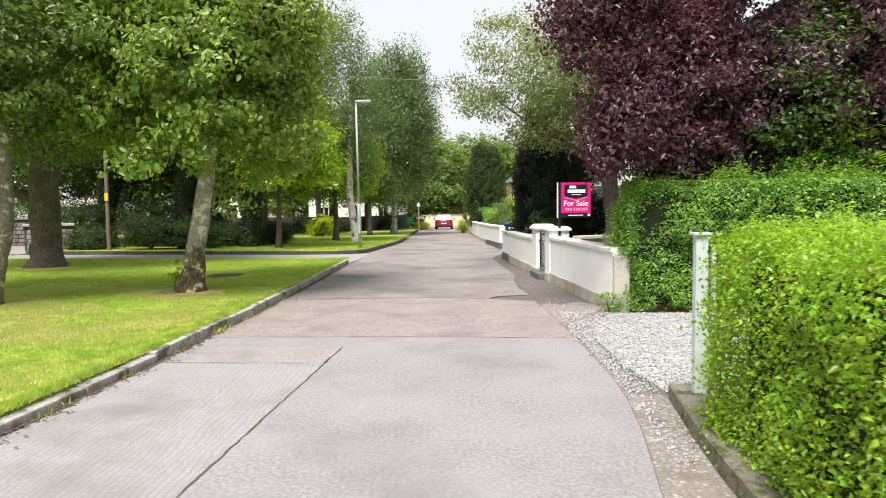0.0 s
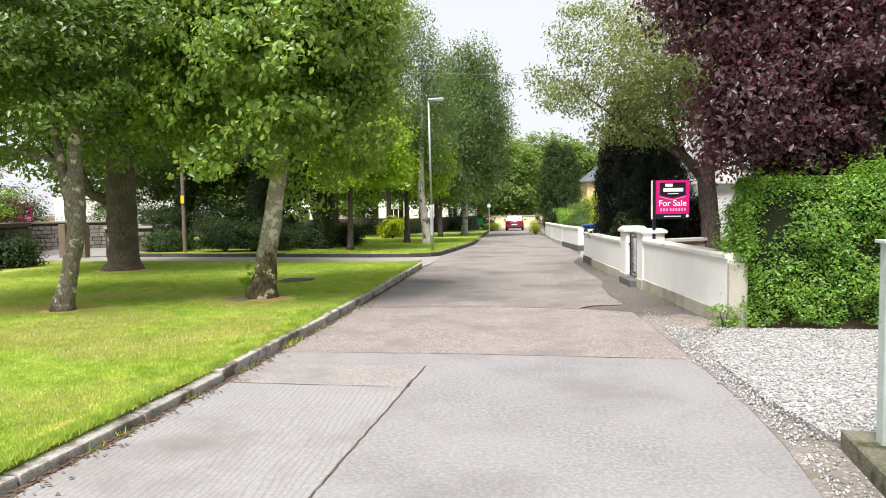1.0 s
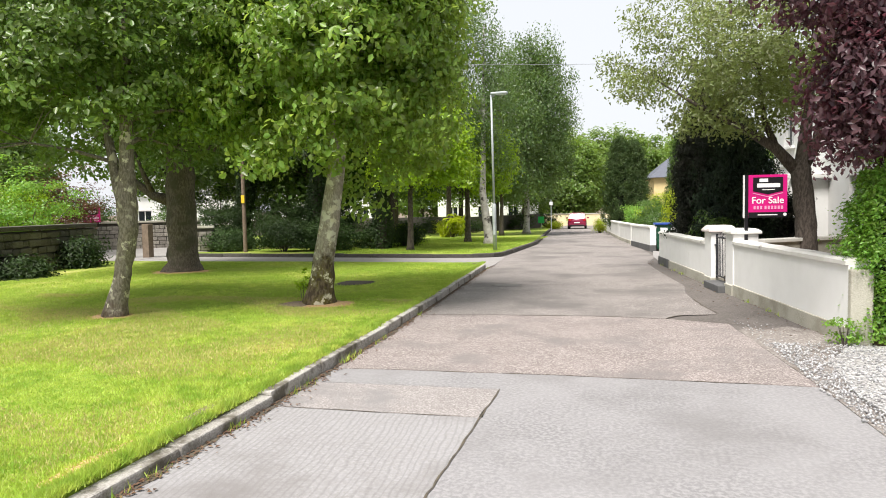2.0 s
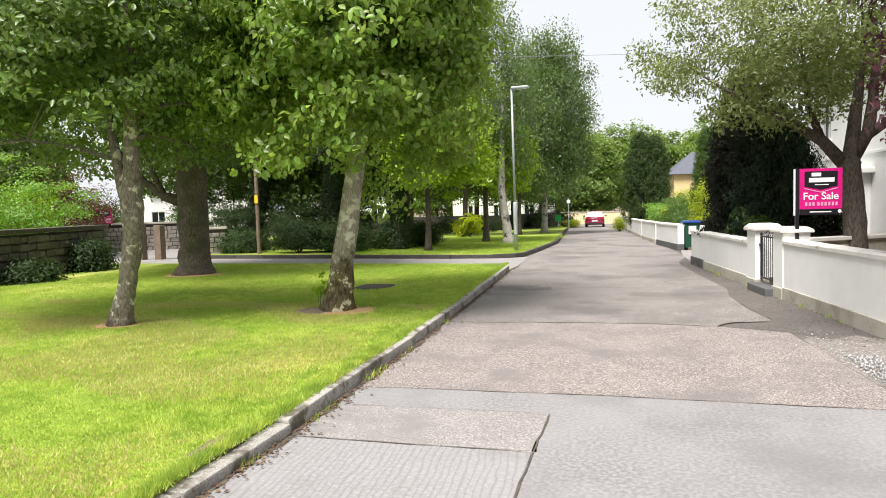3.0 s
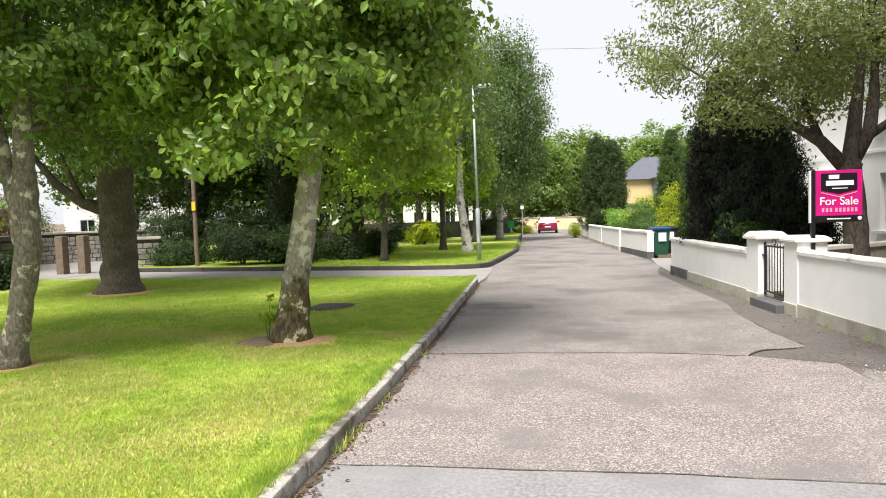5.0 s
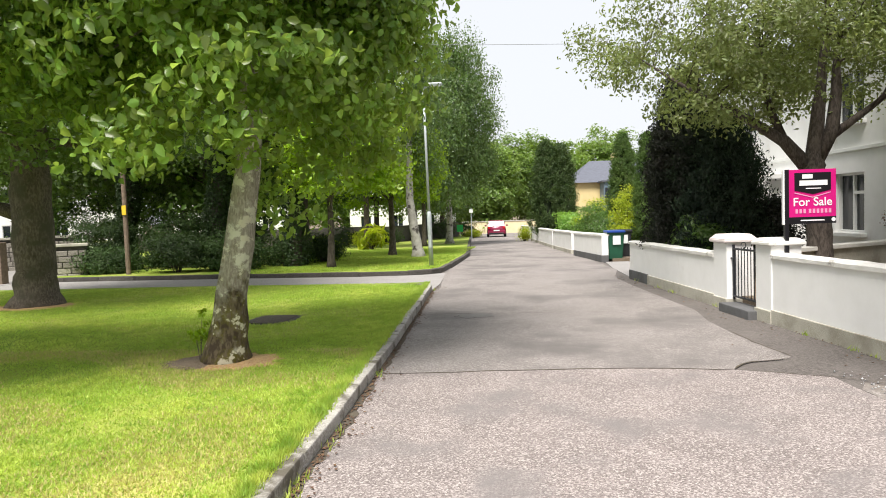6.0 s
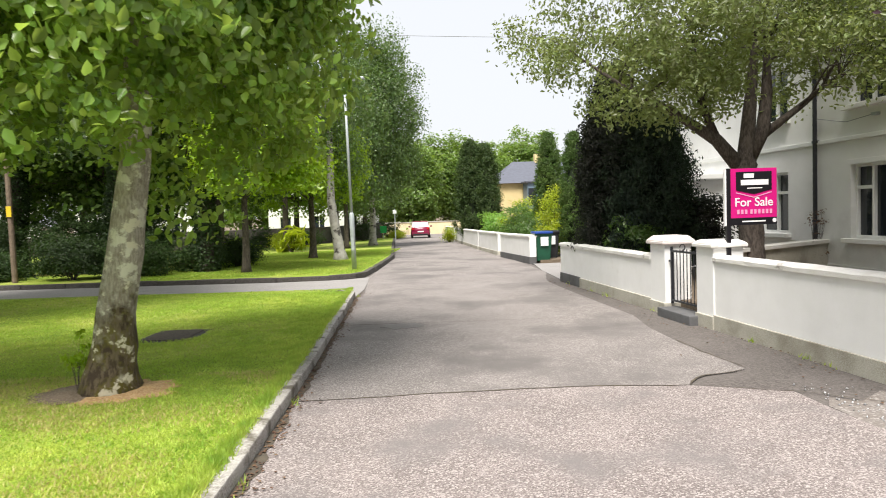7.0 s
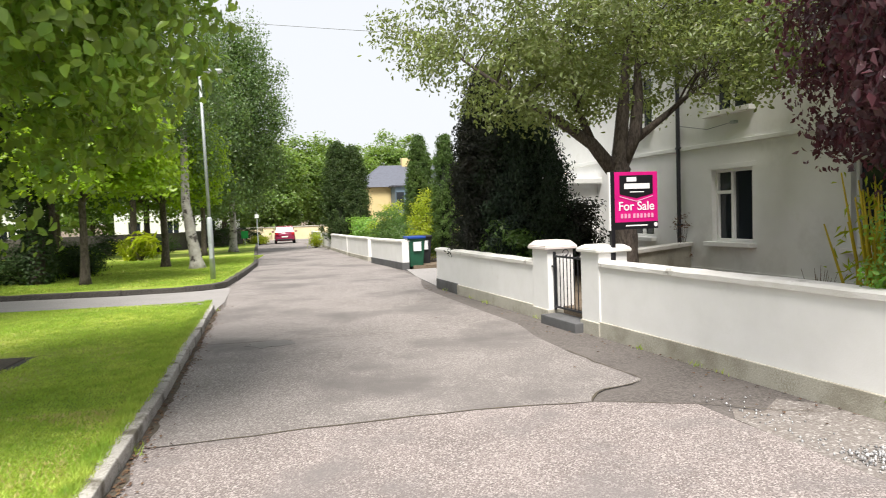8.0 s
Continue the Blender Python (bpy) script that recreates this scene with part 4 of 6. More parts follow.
def conifer(name, at, r, h, n, size, leaf, label, seed, shape=0.6, lobes=5, base=0.15, trunk_r=0.14, rough=0.2, tuft=0.10, rise=0.5):
    """A dense upright conifer: tufts of short sprays over a lobed column."""
    rng = np.random.default_rng(seed)
    e = empty(name, Matrix.Translation(at), label, "conifer tree")
    part("trunk", tube(bmesh.new(), [(0, 0, -0.1), (0.02, 0, h * 0.4), (0, 0.02, h * 0.9)], [trunk_r, trunk_r * 0.7, 0.02], 8), M["bark_dark"], e)
    per = 40
    m = n // per
    z = rng.uniform(0, 1, m) ** 0.85
    th = rng.uniform(0, 2 * np.pi, m)
    prof = np.clip(np.minimum(z / 0.14 + 0.45, 1.0), 0, 1) * (1 - z ** shape) ** 0.62
    lump = np.array([noise.noise(Vector((math.cos(t) * lobes * 0.5 + seed, math.sin(t) * lobes * 0.5, q * h * 0.55))) + 0.6 * noise.noise(Vector((math.cos(t) * lobes * 1.6, math.sin(t) * lobes * 1.6 + seed, q * h * 1.7))) for t, q in zip(th, z)])
    rad = r * prof * (1 + rough * 1.3 * lump) - np.abs(rng.normal(0, 0.10 * r, m)) + 0.02
    C = np.stack([np.cos(th) * rad, np.sin(th) * rad, base + z * (h - base)], 1)
    out = np.stack([np.cos(th), np.sin(th), np.full(m, rise)], 1)
    along_tuft = rng.uniform(-0.5, 1.0, (m, per, 1)) * tuft * 1.6
    P = (C[:, None] + unit(out)[:, None] * along_tuft + rng.normal(0, 1, (m, per, 3)) * tuft * 0.45).reshape(-1, 3)
    P[:, 2] = np.maximum(P[:, 2], 0.03)
    out = np.repeat(out, per, 0) + rng.normal(0, 0.5, (m * per, 3))
    o = new("foliage", leaves("foliage", P, out, size, leaf, rng, up=0.3, wild=0.9, ratio=0.36, droop=-1.0))
    o.parent = e
    tagged(o, kind="stuff")
    # solid filler, dark colour in place of shade between the sprays
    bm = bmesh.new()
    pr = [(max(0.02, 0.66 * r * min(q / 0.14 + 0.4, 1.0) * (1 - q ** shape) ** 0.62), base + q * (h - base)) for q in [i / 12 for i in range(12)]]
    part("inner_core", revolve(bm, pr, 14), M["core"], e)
    return e


conifer("conifer", (2.28, 21.6, 0.2), 0.72, 4.75, 76000, 0.085, LF["yew"], "huge dark conifer with blackish dense foliage", 11, shape=1.7, rough=0.45, lobes=6, tuft=0.13)
conifer("conifer", (2.92, 21.2, 0.2), 0.98, 3.85, 80000, 0.085, LF["spruce"], "broad dark conifer against the taller one", 16, shape=1.7, rough=0.55, lobes=6, tuft=0.15, rise=0.15)
conifer("conifer", (2.80, 29.6, 0), 0.50, 4.35, 30000, 0.075, LF["cypress"], "slim pointed green columnar cypress", 12, shape=1.5, rough=0.3)
conifer("conifer", (2.46, 33.2, 0), 0.66, 4.75, 34000, 0.08, LF["cypress"], "slim pointed green columnar cypress", 13, shape=1.5, rough=0.3)
conifer("conifer", (-0.28, 47.0, -0.2), 0.78, 6.1, 34000, 0.12, LF["thuja"], "tall dark green thuja with upright sprays", 14, shape=4.0, rough=0.4, tuft=0.16, rise=1.4)
conifer("conifer", (0.60, 47.4, -0.2), 0.85, 5.9, 34000, 0.12, LF["thuja"], "tall dark green thuja with upright sprays", 15, shape=3.2, rough=0.4, tuft=0.16, rise=1.4)
shrub("golden_shrub", (2.2, 30.4, 0.0), (0.55, 0.6, 2.5), 9000, 0.07, LF["golden"], "lime gold leafy garden shrub behind the bins", 21)
shrub("laurel_shrub", (2.42, 20.8, 0.2), (0.55, 0.9, 1.35), 7000, 0.11, LF["shrub"], "glossy dark green broadleaf shrub behind the wall", 22, ratio=0.4)
shrub("green_shrub", (1.75, 32.2, 0), (0.8, 1.2, 1.9), 9000, 0.07, LF["shrub"], "rounded dark green shrub behind the short wall", 23)
shrub("green_shrub", (1.45, 34.5, 0), (0.85, 1.5, 1.8), 9000, 0.09, LF["shrub"], "bushy mid green shrub over the garden wall", 24)
shrub("golden_shrub", (1.5, 36.5, 0), (0.9, 1.2, 2.3), 7000, 0.08, LF["golden"], "yellow green shrub over the garden wall", 25)
shrub("green_shrub", (0.85, 40.5, 0), (0.8, 2.0, 1.6), 9000, 0.1, LF["hedge"], "low green shrub over the garden wall", 26)
shrub("yellow_shrub", (-1.75, 51.5, -0.3), (0.35, 0.5, 1.0), 2500, 0.08, LF["golden"], "small yellow shrub at the wall foot", 27)
shrub("small_conifer_shrub", (4.15, 21.0, 0.2), (0.45, 0.45, 1.7), 6000, 0.09, LF["yew"], "small dark evergreen bush by the porch", 28)

# ---- trees ----
tree("lawn_tree", (-5.08, 12.4, 0.11), [(0, 0, 0, 0.235), (0.10, 0.02, 0.8, 0.185), (0.36, 0.05, 2.3, 0.15), (0.55, 0.1, 4.5, 0.11), (0.6, 0.1, 7.0, 0.05)],
     ((0.30, 0.0, 5.15), (2.45, 2.5, 3.3)), LF["limeA"], M["bark_lichen"], "broadleaf tree with lichen-spotted leaning trunk on the lawn", 31,
     clumps=640, per=120, size=0.104, spread=0.20, limbs=34, low=0.92, hollow=0.4, oval=True, up=0.6, ratio=0.62, tier=0.6, droop=0.45,
     lobes=[((1.9, 0.3, 4.7), (0.8, 1.0, 1.7), 55)])
tree("lawn_tree", (-7.85, 10.6, 0.11), [(0, 0, 0, 0.155), (0.18, 0, 0.7, 0.13), (0.34, 0, 1.4, 0.145), (0.33, 0, 1.85, 0.165), (0.36, 0, 2.4, 0.12), (0.45, 0, 4.2, 0.07), (0.4, 0, 6.2, 0.03)],
     ((-0.9, 0, 4.8), (3.1, 2.5, 2.7)), LF["treeB"], M["bark_slim"], "slim forked tree with grey bark on the lawn", 32,
     clumps=480, per=100, size=0.092, spread=0.24, limbs=26, droop=0.3, low=0.9, hollow=0.35, oval=True, up=0.8, fork=[([(0.33, 0, 1.65), (0.20, 0, 2.05), (0.06, 0.05, 2.5), (-0.25, 0.1, 4.2)], [0.10, 0.095, 0.08, 0.03])])
tree("lawn_tree", (-12.0, 17.95, 0.11), [(0, 0, 0, 0.43), (0.02, 0, 0.8, 0.39), (0.03, 0, 2.4, 0.40), (0.1, 0, 4.0, 0.32), (0.2, 0, 8.5, 0.12)],
     ((0, 0, 6.6), (4.6, 4.2, 3.9)), LF["treeC"], M["bark"], "thick-trunked old tree with ridged brown bark", 33,
     clumps=700, per=110, size=0.115, spread=0.33, limbs=34, low=0.97, limb_r=0.25, droop=0.3, oval=True,
     fork=[([(-0.1, 0, 1.95), (-0.7, -0.2, 2.15), (-1.3, -0.3, 2.6), (-2.0, -0.5, 3.6)], [0.2, 0.13, 0.10, 0.04]), ([(-0.7, -0.2, 2.15), (-0.9, -0.3, 2.7), (-1.1, -0.4, 3.4)], [0.09, 0.07, 0.03])])
tree("lawn_tree", (-8.1, 26.8, 0.1), [(0, 0, 0, 0.13), (0.03, 0, 1.2, 0.10), (0.05, 0, 2.3, 0.09), (0.1, 0, 5.0, 0.04)],
     ((0.45, 0.3, 4.3), (2.0, 2.0, 2.2)), LF["lime"], M["bark_dark"], "small dark-stemmed tree with bright lime leaves", 34, clumps=220, per=80, size=0.16, spread=0.32, limbs=16, low=0.9)
tree("sycamore_tree", (-7.5, 34.2, 0.0), [(0, 0, 0, 0.16), (0.02, 0, 1.2, 0.13), (0, 0, 2.4, 0.11), (0.05, 0, 5.5, 0.04)],
     ((0.1, 0, 4.6), (2.2, 2.2, 2.3)), LF["lime"], M["bark"], "young tree with bright lime green leaves", 35, clumps=220, per=90, size=0.19, spread=0.32, limbs=16, low=0.98)
tree("birch_tree", (-6.0, 32.2, 0.0), [(0, 0, 0, 0.24), (-0.12, 0, 1.0, 0.19), (-0.28, 0, 2.4, 0.16), (-0.2, 0, 6.0, 0.09), (-0.1, 0, 10, 0.03)],
     ((-0.9, 0.5, 6.8), (2.2, 2.2, 4.4)), LF["birch"], M["birch"], "leaning silver birch with pale flaking bark", 36, clumps=300, per=110, size=0.10, spread=0.3, limbs=18, low=0.95, droop=0.8, tier=1.3)
tree("birch_tree", (-6.5, 47.5, -0.15), [(0, 0, 0, 0.24), (0.03, 0, 1.5, 0.19), (0.1, 0, 4.0, 0.15), (0.3, 0, 12, 0.03)],
     ((0.3, 0, 7.6), (2.9, 2.7, 5.6)), LF["birch"], M["birch"], "tall weeping birch with drooping fine foliage", 37, clumps=520, per=130, size=0.14, spread=0.34, limbs=30, low=0.95, droop=1.0, tier=1.5)
tree("birch_tree", (-7.6, 44.0, -0.1), [(0, 0, 0, 0.15), (0.03, 0, 1.5, 0.12), (0.1, 0, 4.0, 0.1), (0.2, 0, 9, 0.03)],
     ((0, 0, 5.8), (2.2, 2.2, 3.6)), LF["birch"], M["bark_dark"], "slender birch with hanging twigs", 38, clumps=220, per=100, size=0.17, spread=0.42, limbs=16, low=0.95, droop=1.0, tier=0.9)
tree("lawn_tree", (-11.1, 33.0, 0.0), [(0, 0, 0, 0.2), (0.0, 0, 1.2, 0.17), (0.05, 0, 3.0, 0.15), (0.1, 0, 7.0, 0.05)],
     ((0, 0, 6.0), (2.9, 2.6, 3.4)), LF["treeC"], M["bark_dark"], "shaded lawn tree with dark trunk", 39, clumps=150, per=80, size=0.15, spread=0.5, limbs=16, low=0.9)
tree("park_tree", (-10.8, 43.0, -0.1), [(0, 0, 0, 0.2), (0.0, 0, 1.2, 0.17), (0.05, 0, 3.2, 0.15), (0.1, 0, 7.0, 0.05)],
     ((0, 0, 6.2), (3.0, 2.6, 3.4)), LF["treeC"], M["bark_dark"], "shaded tree at the back of the far lawn", 40, clumps=120, per=80, size=0.16, spread=0.5, limbs=14, low=0.9)
for i, (x, y, h, r, lf) in enumerate([(-15.5, 46, 9, 3.4, "treeC"), (-20.5, 40, 10, 3.8, "treeC"), (-14.2, 30.6, 9, 3.0, "treeC"), (-18.6, 31.5, 9.5, 3.4, "treeC"), (-24, 34, 10, 4, "treeB"), (-13, 55, 9, 3.5, "far"), (-10.4, 57, 8.5, 3.2, "far"), (-9, 63, 8, 3, "birch")]):
    tree("park_tree", (x, y, gz(y)), [(0, 0, 0, 0.26), (0.05, 0, 1.6, 0.2), (0.1, 0, 3.2, 0.18), (0.2, 0, h * 0.85, 0.04)], ((0, 0, h * 0.62), (r, r, h * 0.42)), LF[lf], M["bark_dark"],
         "shaded broadleaf park tree behind the lawn", 50 + i, clumps=180, per=90, size=0.24, spread=0.5, limbs=12, low=0.9)
for i, (x, y, h, r, lf) in enumerate([(-27, 24.5, 8.5, 3.6, "treeB"), (-25.5, 18.0, 8, 3.4, "treeC"), (-34, 31, 8, 3.8, "treeC")]):
    tree("garden_tree", (x, y, 0), [(0, 0, 0, 0.2), (0.05, 0, 1.0, 0.17), (0.1, 0, 2.2, 0.15), (0.2, 0, h * 0.85, 0.04)], ((0, 0, h * 0.55), (r, r, h * 0.42)), LF[lf], M["bark_dark"],
         "leafy tree in a garden across the street", 95 + i, clumps=180, per=90, size=0.22, spread=0.45, limbs=12, low=0.95)
# trees beyond the road end
for i, (x, y, h, r, lf) in enumerate([(-9.0, 90, 11.0, 4.2, "far"), (-4.2, 92, 10.2, 3.6, "far"), (-0.2, 95, 10.2, 3.6, "far"), (3.6, 94, 9.4, 3.4, "far"), (-13.5, 88, 10.0, 4.0, "far"), (8.5, 100, 11.5, 4.0, "far"), (13, 98, 8.6, 4.0, "treeC"), (-18, 85, 11, 4.5, "far"), (-6.5, 84.5, 9, 3.0, "far"), (-24, 80, 11, 5, "far"), (19, 96, 8.0, 4.5, "far")]):
    tree("park_tree", (x, y, -0.75), [(0, 0, 0, 0.3), (0.05, 0, 1.6, 0.24), (0.1, 0, 3.2, 0.2), (0.2, 0, h * 0.85, 0.04)], ((0, 0, h * 0.62), (r * 1.15, r * 1.1, h * 0.56)), LF[lf], M["bark_dark"],
         "full green tree behind the wall at the road end", 70 + i, clumps=260, per=90, size=0.36, spread=0.55, limbs=10, low=0.95, tier=0.6)
# garden trees on the house side
tree("purple_maple", (5.2, 11.85, 0.2), [(0, 0, 0, 0.17), (-0.05, 0, 1.0, 0.15), (-0.1, 0, 2.0, 0.13), (-0.2, 0.3, 5.5, 0.04)],
     ((0.8, 0.75, 4.7), (2.7, 2.2, 3.1)), LF["maple"], M["bark_dark"], "dark purple-leaved ornamental maple in the garden", 41, clumps=560, per=130, size=0.096, spread=0.20, limbs=16, low=0.9, hollow=0.45, ratio=0.55, droop=0.6, gap=0.2, limb_r=0.22, tier=0.7,
     lobes=[((-2.65, -1.25, 4.7), (0.85, 0.45, 1.4), 70), ((-2.15, -1.2, 2.95), (0.6, 0.4, 1.05), 50), ((-1.45, -0.6, 3.7), (0.9, 0.6, 1.5), 75), ((-1.2, -0.2, 2.55), (0.7, 0.5, 0.9), 60), ((0.6, 0.5, 2.9), (1.3, 0.6, 0.9), 90), ((2.6, 0.4, 3.6), (1.2, 0.8, 1.6), 120)])
tree("garden_tree", (6.05, 11.55, 0.2), [(0, 0, 0, 0.09), (0, 0, 1.0, 0.08), (0, 0, 2.0, 0.07), (0, 0, 4.6, 0.02)],
     ((0, 0, 3.5), (0.85, 0.6, 1.7)), LF["shrub"], M["bark_dark"], "slim dark green tree growing through the purple maple", 44, clumps=90, per=90, size=0.085, spread=0.2, limbs=10, low=0.95, oval=True)
shrub("lime_shoots", (6.75, 11.35, 0.2), (0.75, 0.3, 2.75), 2600, 0.10, LF["lime"], "bright lime green shoots above the hedge", 45, clumps=50, spread=0.13, ratio=0.6)
tree("garden_tree", (4.1, 18.45, 0.2), [(0, 0, 0, 0.25), (-0.02, 0, 1.0, 0.22), (-0.12, 0, 2.2, 0.22), (-0.10, 0, 2.5, 0.15), (0.1, 0, 4.6, 0.06)],
     ((-0.8, 0.3, 5.0), (3.5, 3.0, 2.2)), LF["cherry"], M["bark_dark"], "spreading garden tree with sparse dull green leaves", 42, clumps=430, per=70, size=0.085, spread=0.23, limbs=60, low=0.85, hollow=0.3, gap=0.08, ratio=0.5, limb_r=0.2, oval=True, droop=0.4, tier=0.6,
     lobes=[((1.5, -2.1, 4.3), (0.9, 1.0, 1.3), 70), ((1.3, -0.4, 5.1), (1.2, 1.2, 1.6), 60), ((-1.6, -0.5, 3.6), (1.6, 1.2, 0.7), 40)],
     fork=[([(-0.12, 0, 2.1), (-0.65, 0, 2.75), (-1.4, 0.1, 3.3), (-2.4, 0.2, 3.9), (-3.2, 0.3, 4.5)], [0.15, 0.115, 0.075, 0.045, 0.015]), ([(-0.1, 0, 2.3), (0.22, 0, 2.9), (0.3, 0, 3.6), (0.35, 0.1, 4.6)], [0.15, 0.13, 0.10, 0.04]),
           ([(0.2, 0, 2.8), (0.9, 0, 3.3), (1.7, 0.1, 3.9)], [0.09, 0.06, 0.025]), ([(-0.65, 0, 2.75), (-0.9, 0.1, 3.5), (-1.0, 0.1, 4.5)], [0.09, 0.06, 0.025])])
tree("garden_tree", (8.3, 12.4, 0.2), [(0, 0, 0, 0.15), (0, 0, 1.0, 0.13), (0, 0, 2.0, 0.11), (0, 0, 5.0, 0.04)],
     ((0, 0, 4.0), (2.0, 2.0, 2.6)), LF["shrub"], M["bark_dark"], "dark green garden tree behind the hedge", 43, clumps=130, per=90, size=0.09, spread=0.36, limbs=14, low=0.9)

# ---- street lamp ----
lamp = empty("street_lamp", Matrix.Translation((-4.62, 26.4, 0.1)), "grey galvanised street lamp column on the lawn edge", "street lamp")
lamp.matrix_basis = pose(-4.62, 26.4, 0.1, 0, -0.6, 0)
part("base_column", tube(bmesh.new(), [(0, 0, -0.1), (0, 0, 1.72), (0, 0, 1.77)], [0.075, 0.075, 0.05], 14), M["galv"], lamp, "thicker painted base section", True)
part("column", tube(bmesh.new(), [(0, 0, 1.74), (0, 0, 5.8)], [0.047, 0.036], 12), M["galv"], lamp, smooth=True)
part("arm", tube(bmesh.new(), [(0, 0, 5.72), (0.15, 0, 5.80), (0.3, 0, 5.82)], [0.035, 0.03, 0.03], 8), M["galv"], lamp)
hd = part("lantern", bbox_bm((0.30, 0, 5.84), (0.62, 0.20, 0.09), 0.03), M["galv"], lamp, "flat grey lantern")
part("lens", bbox_bm((0.38, 0, 5.785), (0.34, 0.14, 0.03), 0.008), M["lens_clear"], hd)
part("access_door", bbox_bm((0.0, -0.073, 0.8), (0.09, 0.012, 0.4), 0.004), M["galv"], lamp)


# ---- wheelie bins ----
def bin_(at, body, lid, label, rz=0):
    e = empty("wheelie_bin", pose(*at, 0, 0, rz), label, "wheelie bin", "wheelie bins")
    bm = bmesh.new()
    a, b = (0.22, 0.25), (0.285, 0.34)
    lo = [bm.verts.new((sx * a[0], sy * a[1], 0.05)) for sx, sy in ((-1, -1), (1, -1), (1, 1), (-1, 1))]
    hi = [bm.verts.new((sx * b[0], sy * b[1], 0.96)) for sx, sy in ((-1, -1), (1, -1), (1, 1), (-1, 1))]
    bm.faces.new(lo[::-1])
    bm.faces.new(hi)
    for k in range(4):
        bm.faces.new((lo[k], lo[(k + 1) % 4], hi[(k + 1) % 4], hi[k]))
    bmesh.ops.bevel(bm, geom=bm.edges[:], offset=0.03, segments=2, affect="EDGES")
    bd = part("body", bm, body, e)
    part("rim", bbox_bm((0, 0, 0.95), (0.61, 0.72, 0.05), 0.012), body, bd)
    part("lid", bbox_bm((0, -0.02, 1.01), (0.62, 0.76, 0.075), 0.03), lid, e)
    part("handle", tube(bmesh.new(), [(-0.25, 0.40, 0.97), (0.25, 0.40, 0.97)], [0.018, 0.018], 8), body, e)
    for sx in (-1, 1):
        part("wheel", revolve(bmesh.new(), [(0.10, -0.025), (0.10, 0.025)], 16, Matrix.Translation((sx * 0.24, 0.27, 0.10)) @ Matrix.Rotation(radians(90), 4, "Y")), M["tyre"], e)
    part("sticker", bbox_bm((0.02, -0.345, 0.72), (0.26, 0.012, 0.3), 0.002, Matrix.Rotation(0.0, 4, "X")), M["label_white"], e, "white paper label")
    return e


bin_((1.46, 28.4, gz(28)), M["bin_green"], M["bin_blue"], "green wheelie bin with a blue lid at the wall end", 4)
bin_((1.85, 29.3, gz(29)), M["bin_black"], M["bin_black"], "black wheelie bin behind the short wall")


# ---- white house ----
def wall_grid(bm, L, H, T, holes):
    """A wall along x from 0 to L with openings (x0, x1, z0, z1); its face is at y = 0 and it goes back to y = T."""
    xs = sorted({0, L, *[v for h in holes for v in h[:2]]})
    zs = sorted({0, H, *[v for h in holes for v in h[2:]]})
    for x0, x1 in zip(xs, xs[1:]):
        for z0, z1 in zip(zs, zs[1:]):
            cx, cz = (x0 + x1) / 2, (z0 + z1) / 2
            if not any(h[0] < cx < h[1] and h[2] < cz < h[3] for h in holes):
                box(bm, (cx, T / 2, cz), (x1 - x0, T, z1 - z0))
    bmesh.ops.remove_doubles(bm, verts=bm.verts[:], dist=0.0005)
    return bm


def window(parent, x0, x1, z0, z1, mull=(), trans=None, sill=True, depth=0.12, frame_mat="upvc", curtain=None):
    w = part("window", bbox_bm(((x0 + x1) / 2, depth + 0.06, (z0 + z1) / 2), (x1 - x0, 0.01, z1 - z0)), M["glass"], parent, "dark reflecting window panes")
    fm = M[frame_mat]
    f = 0.055
    for nm, c, s in (("window_frame", ((x0 + x1) / 2, depth + 0.03, z0 + f / 2), (x1 - x0, 0.07, f)), ("window_frame", ((x0 + x1) / 2, depth + 0.03, z1 - f / 2), (x1 - x0, 0.07, f)),
                     ("window_frame", (x0 + f / 2, depth + 0.03, (z0 + z1) / 2), (f, 0.068, z1 - z0 - 2 * f)), ("window_frame", (x1 - f / 2, depth + 0.03, (z0 + z1) / 2), (f, 0.068, z1 - z0 - 2 * f))):
        part(nm, bbox_bm(c, s, 0.006), fm, w)
    for mx in mull:
        part("mullion", bbox_bm((mx, depth + 0.028, (z0 + z1) / 2), (0.065, 0.072, z1 - z0 - 2 * f), 0.006), fm, w)
    for (a, b, zt) in (trans or ()):
        part("transom", bbox_bm(((a + b) / 2, depth + 0.026, zt), (b - a, 0.074, 0.07), 0.006), fm, w)
    if sill:
        part("window_sill", bbox_bm(((x0 + x1) / 2, -0.02, z0 - 0.05), (x1 - x0 + 0.2, 0.26, 0.09), 0.01), M["plaster_white"], w)
    return w


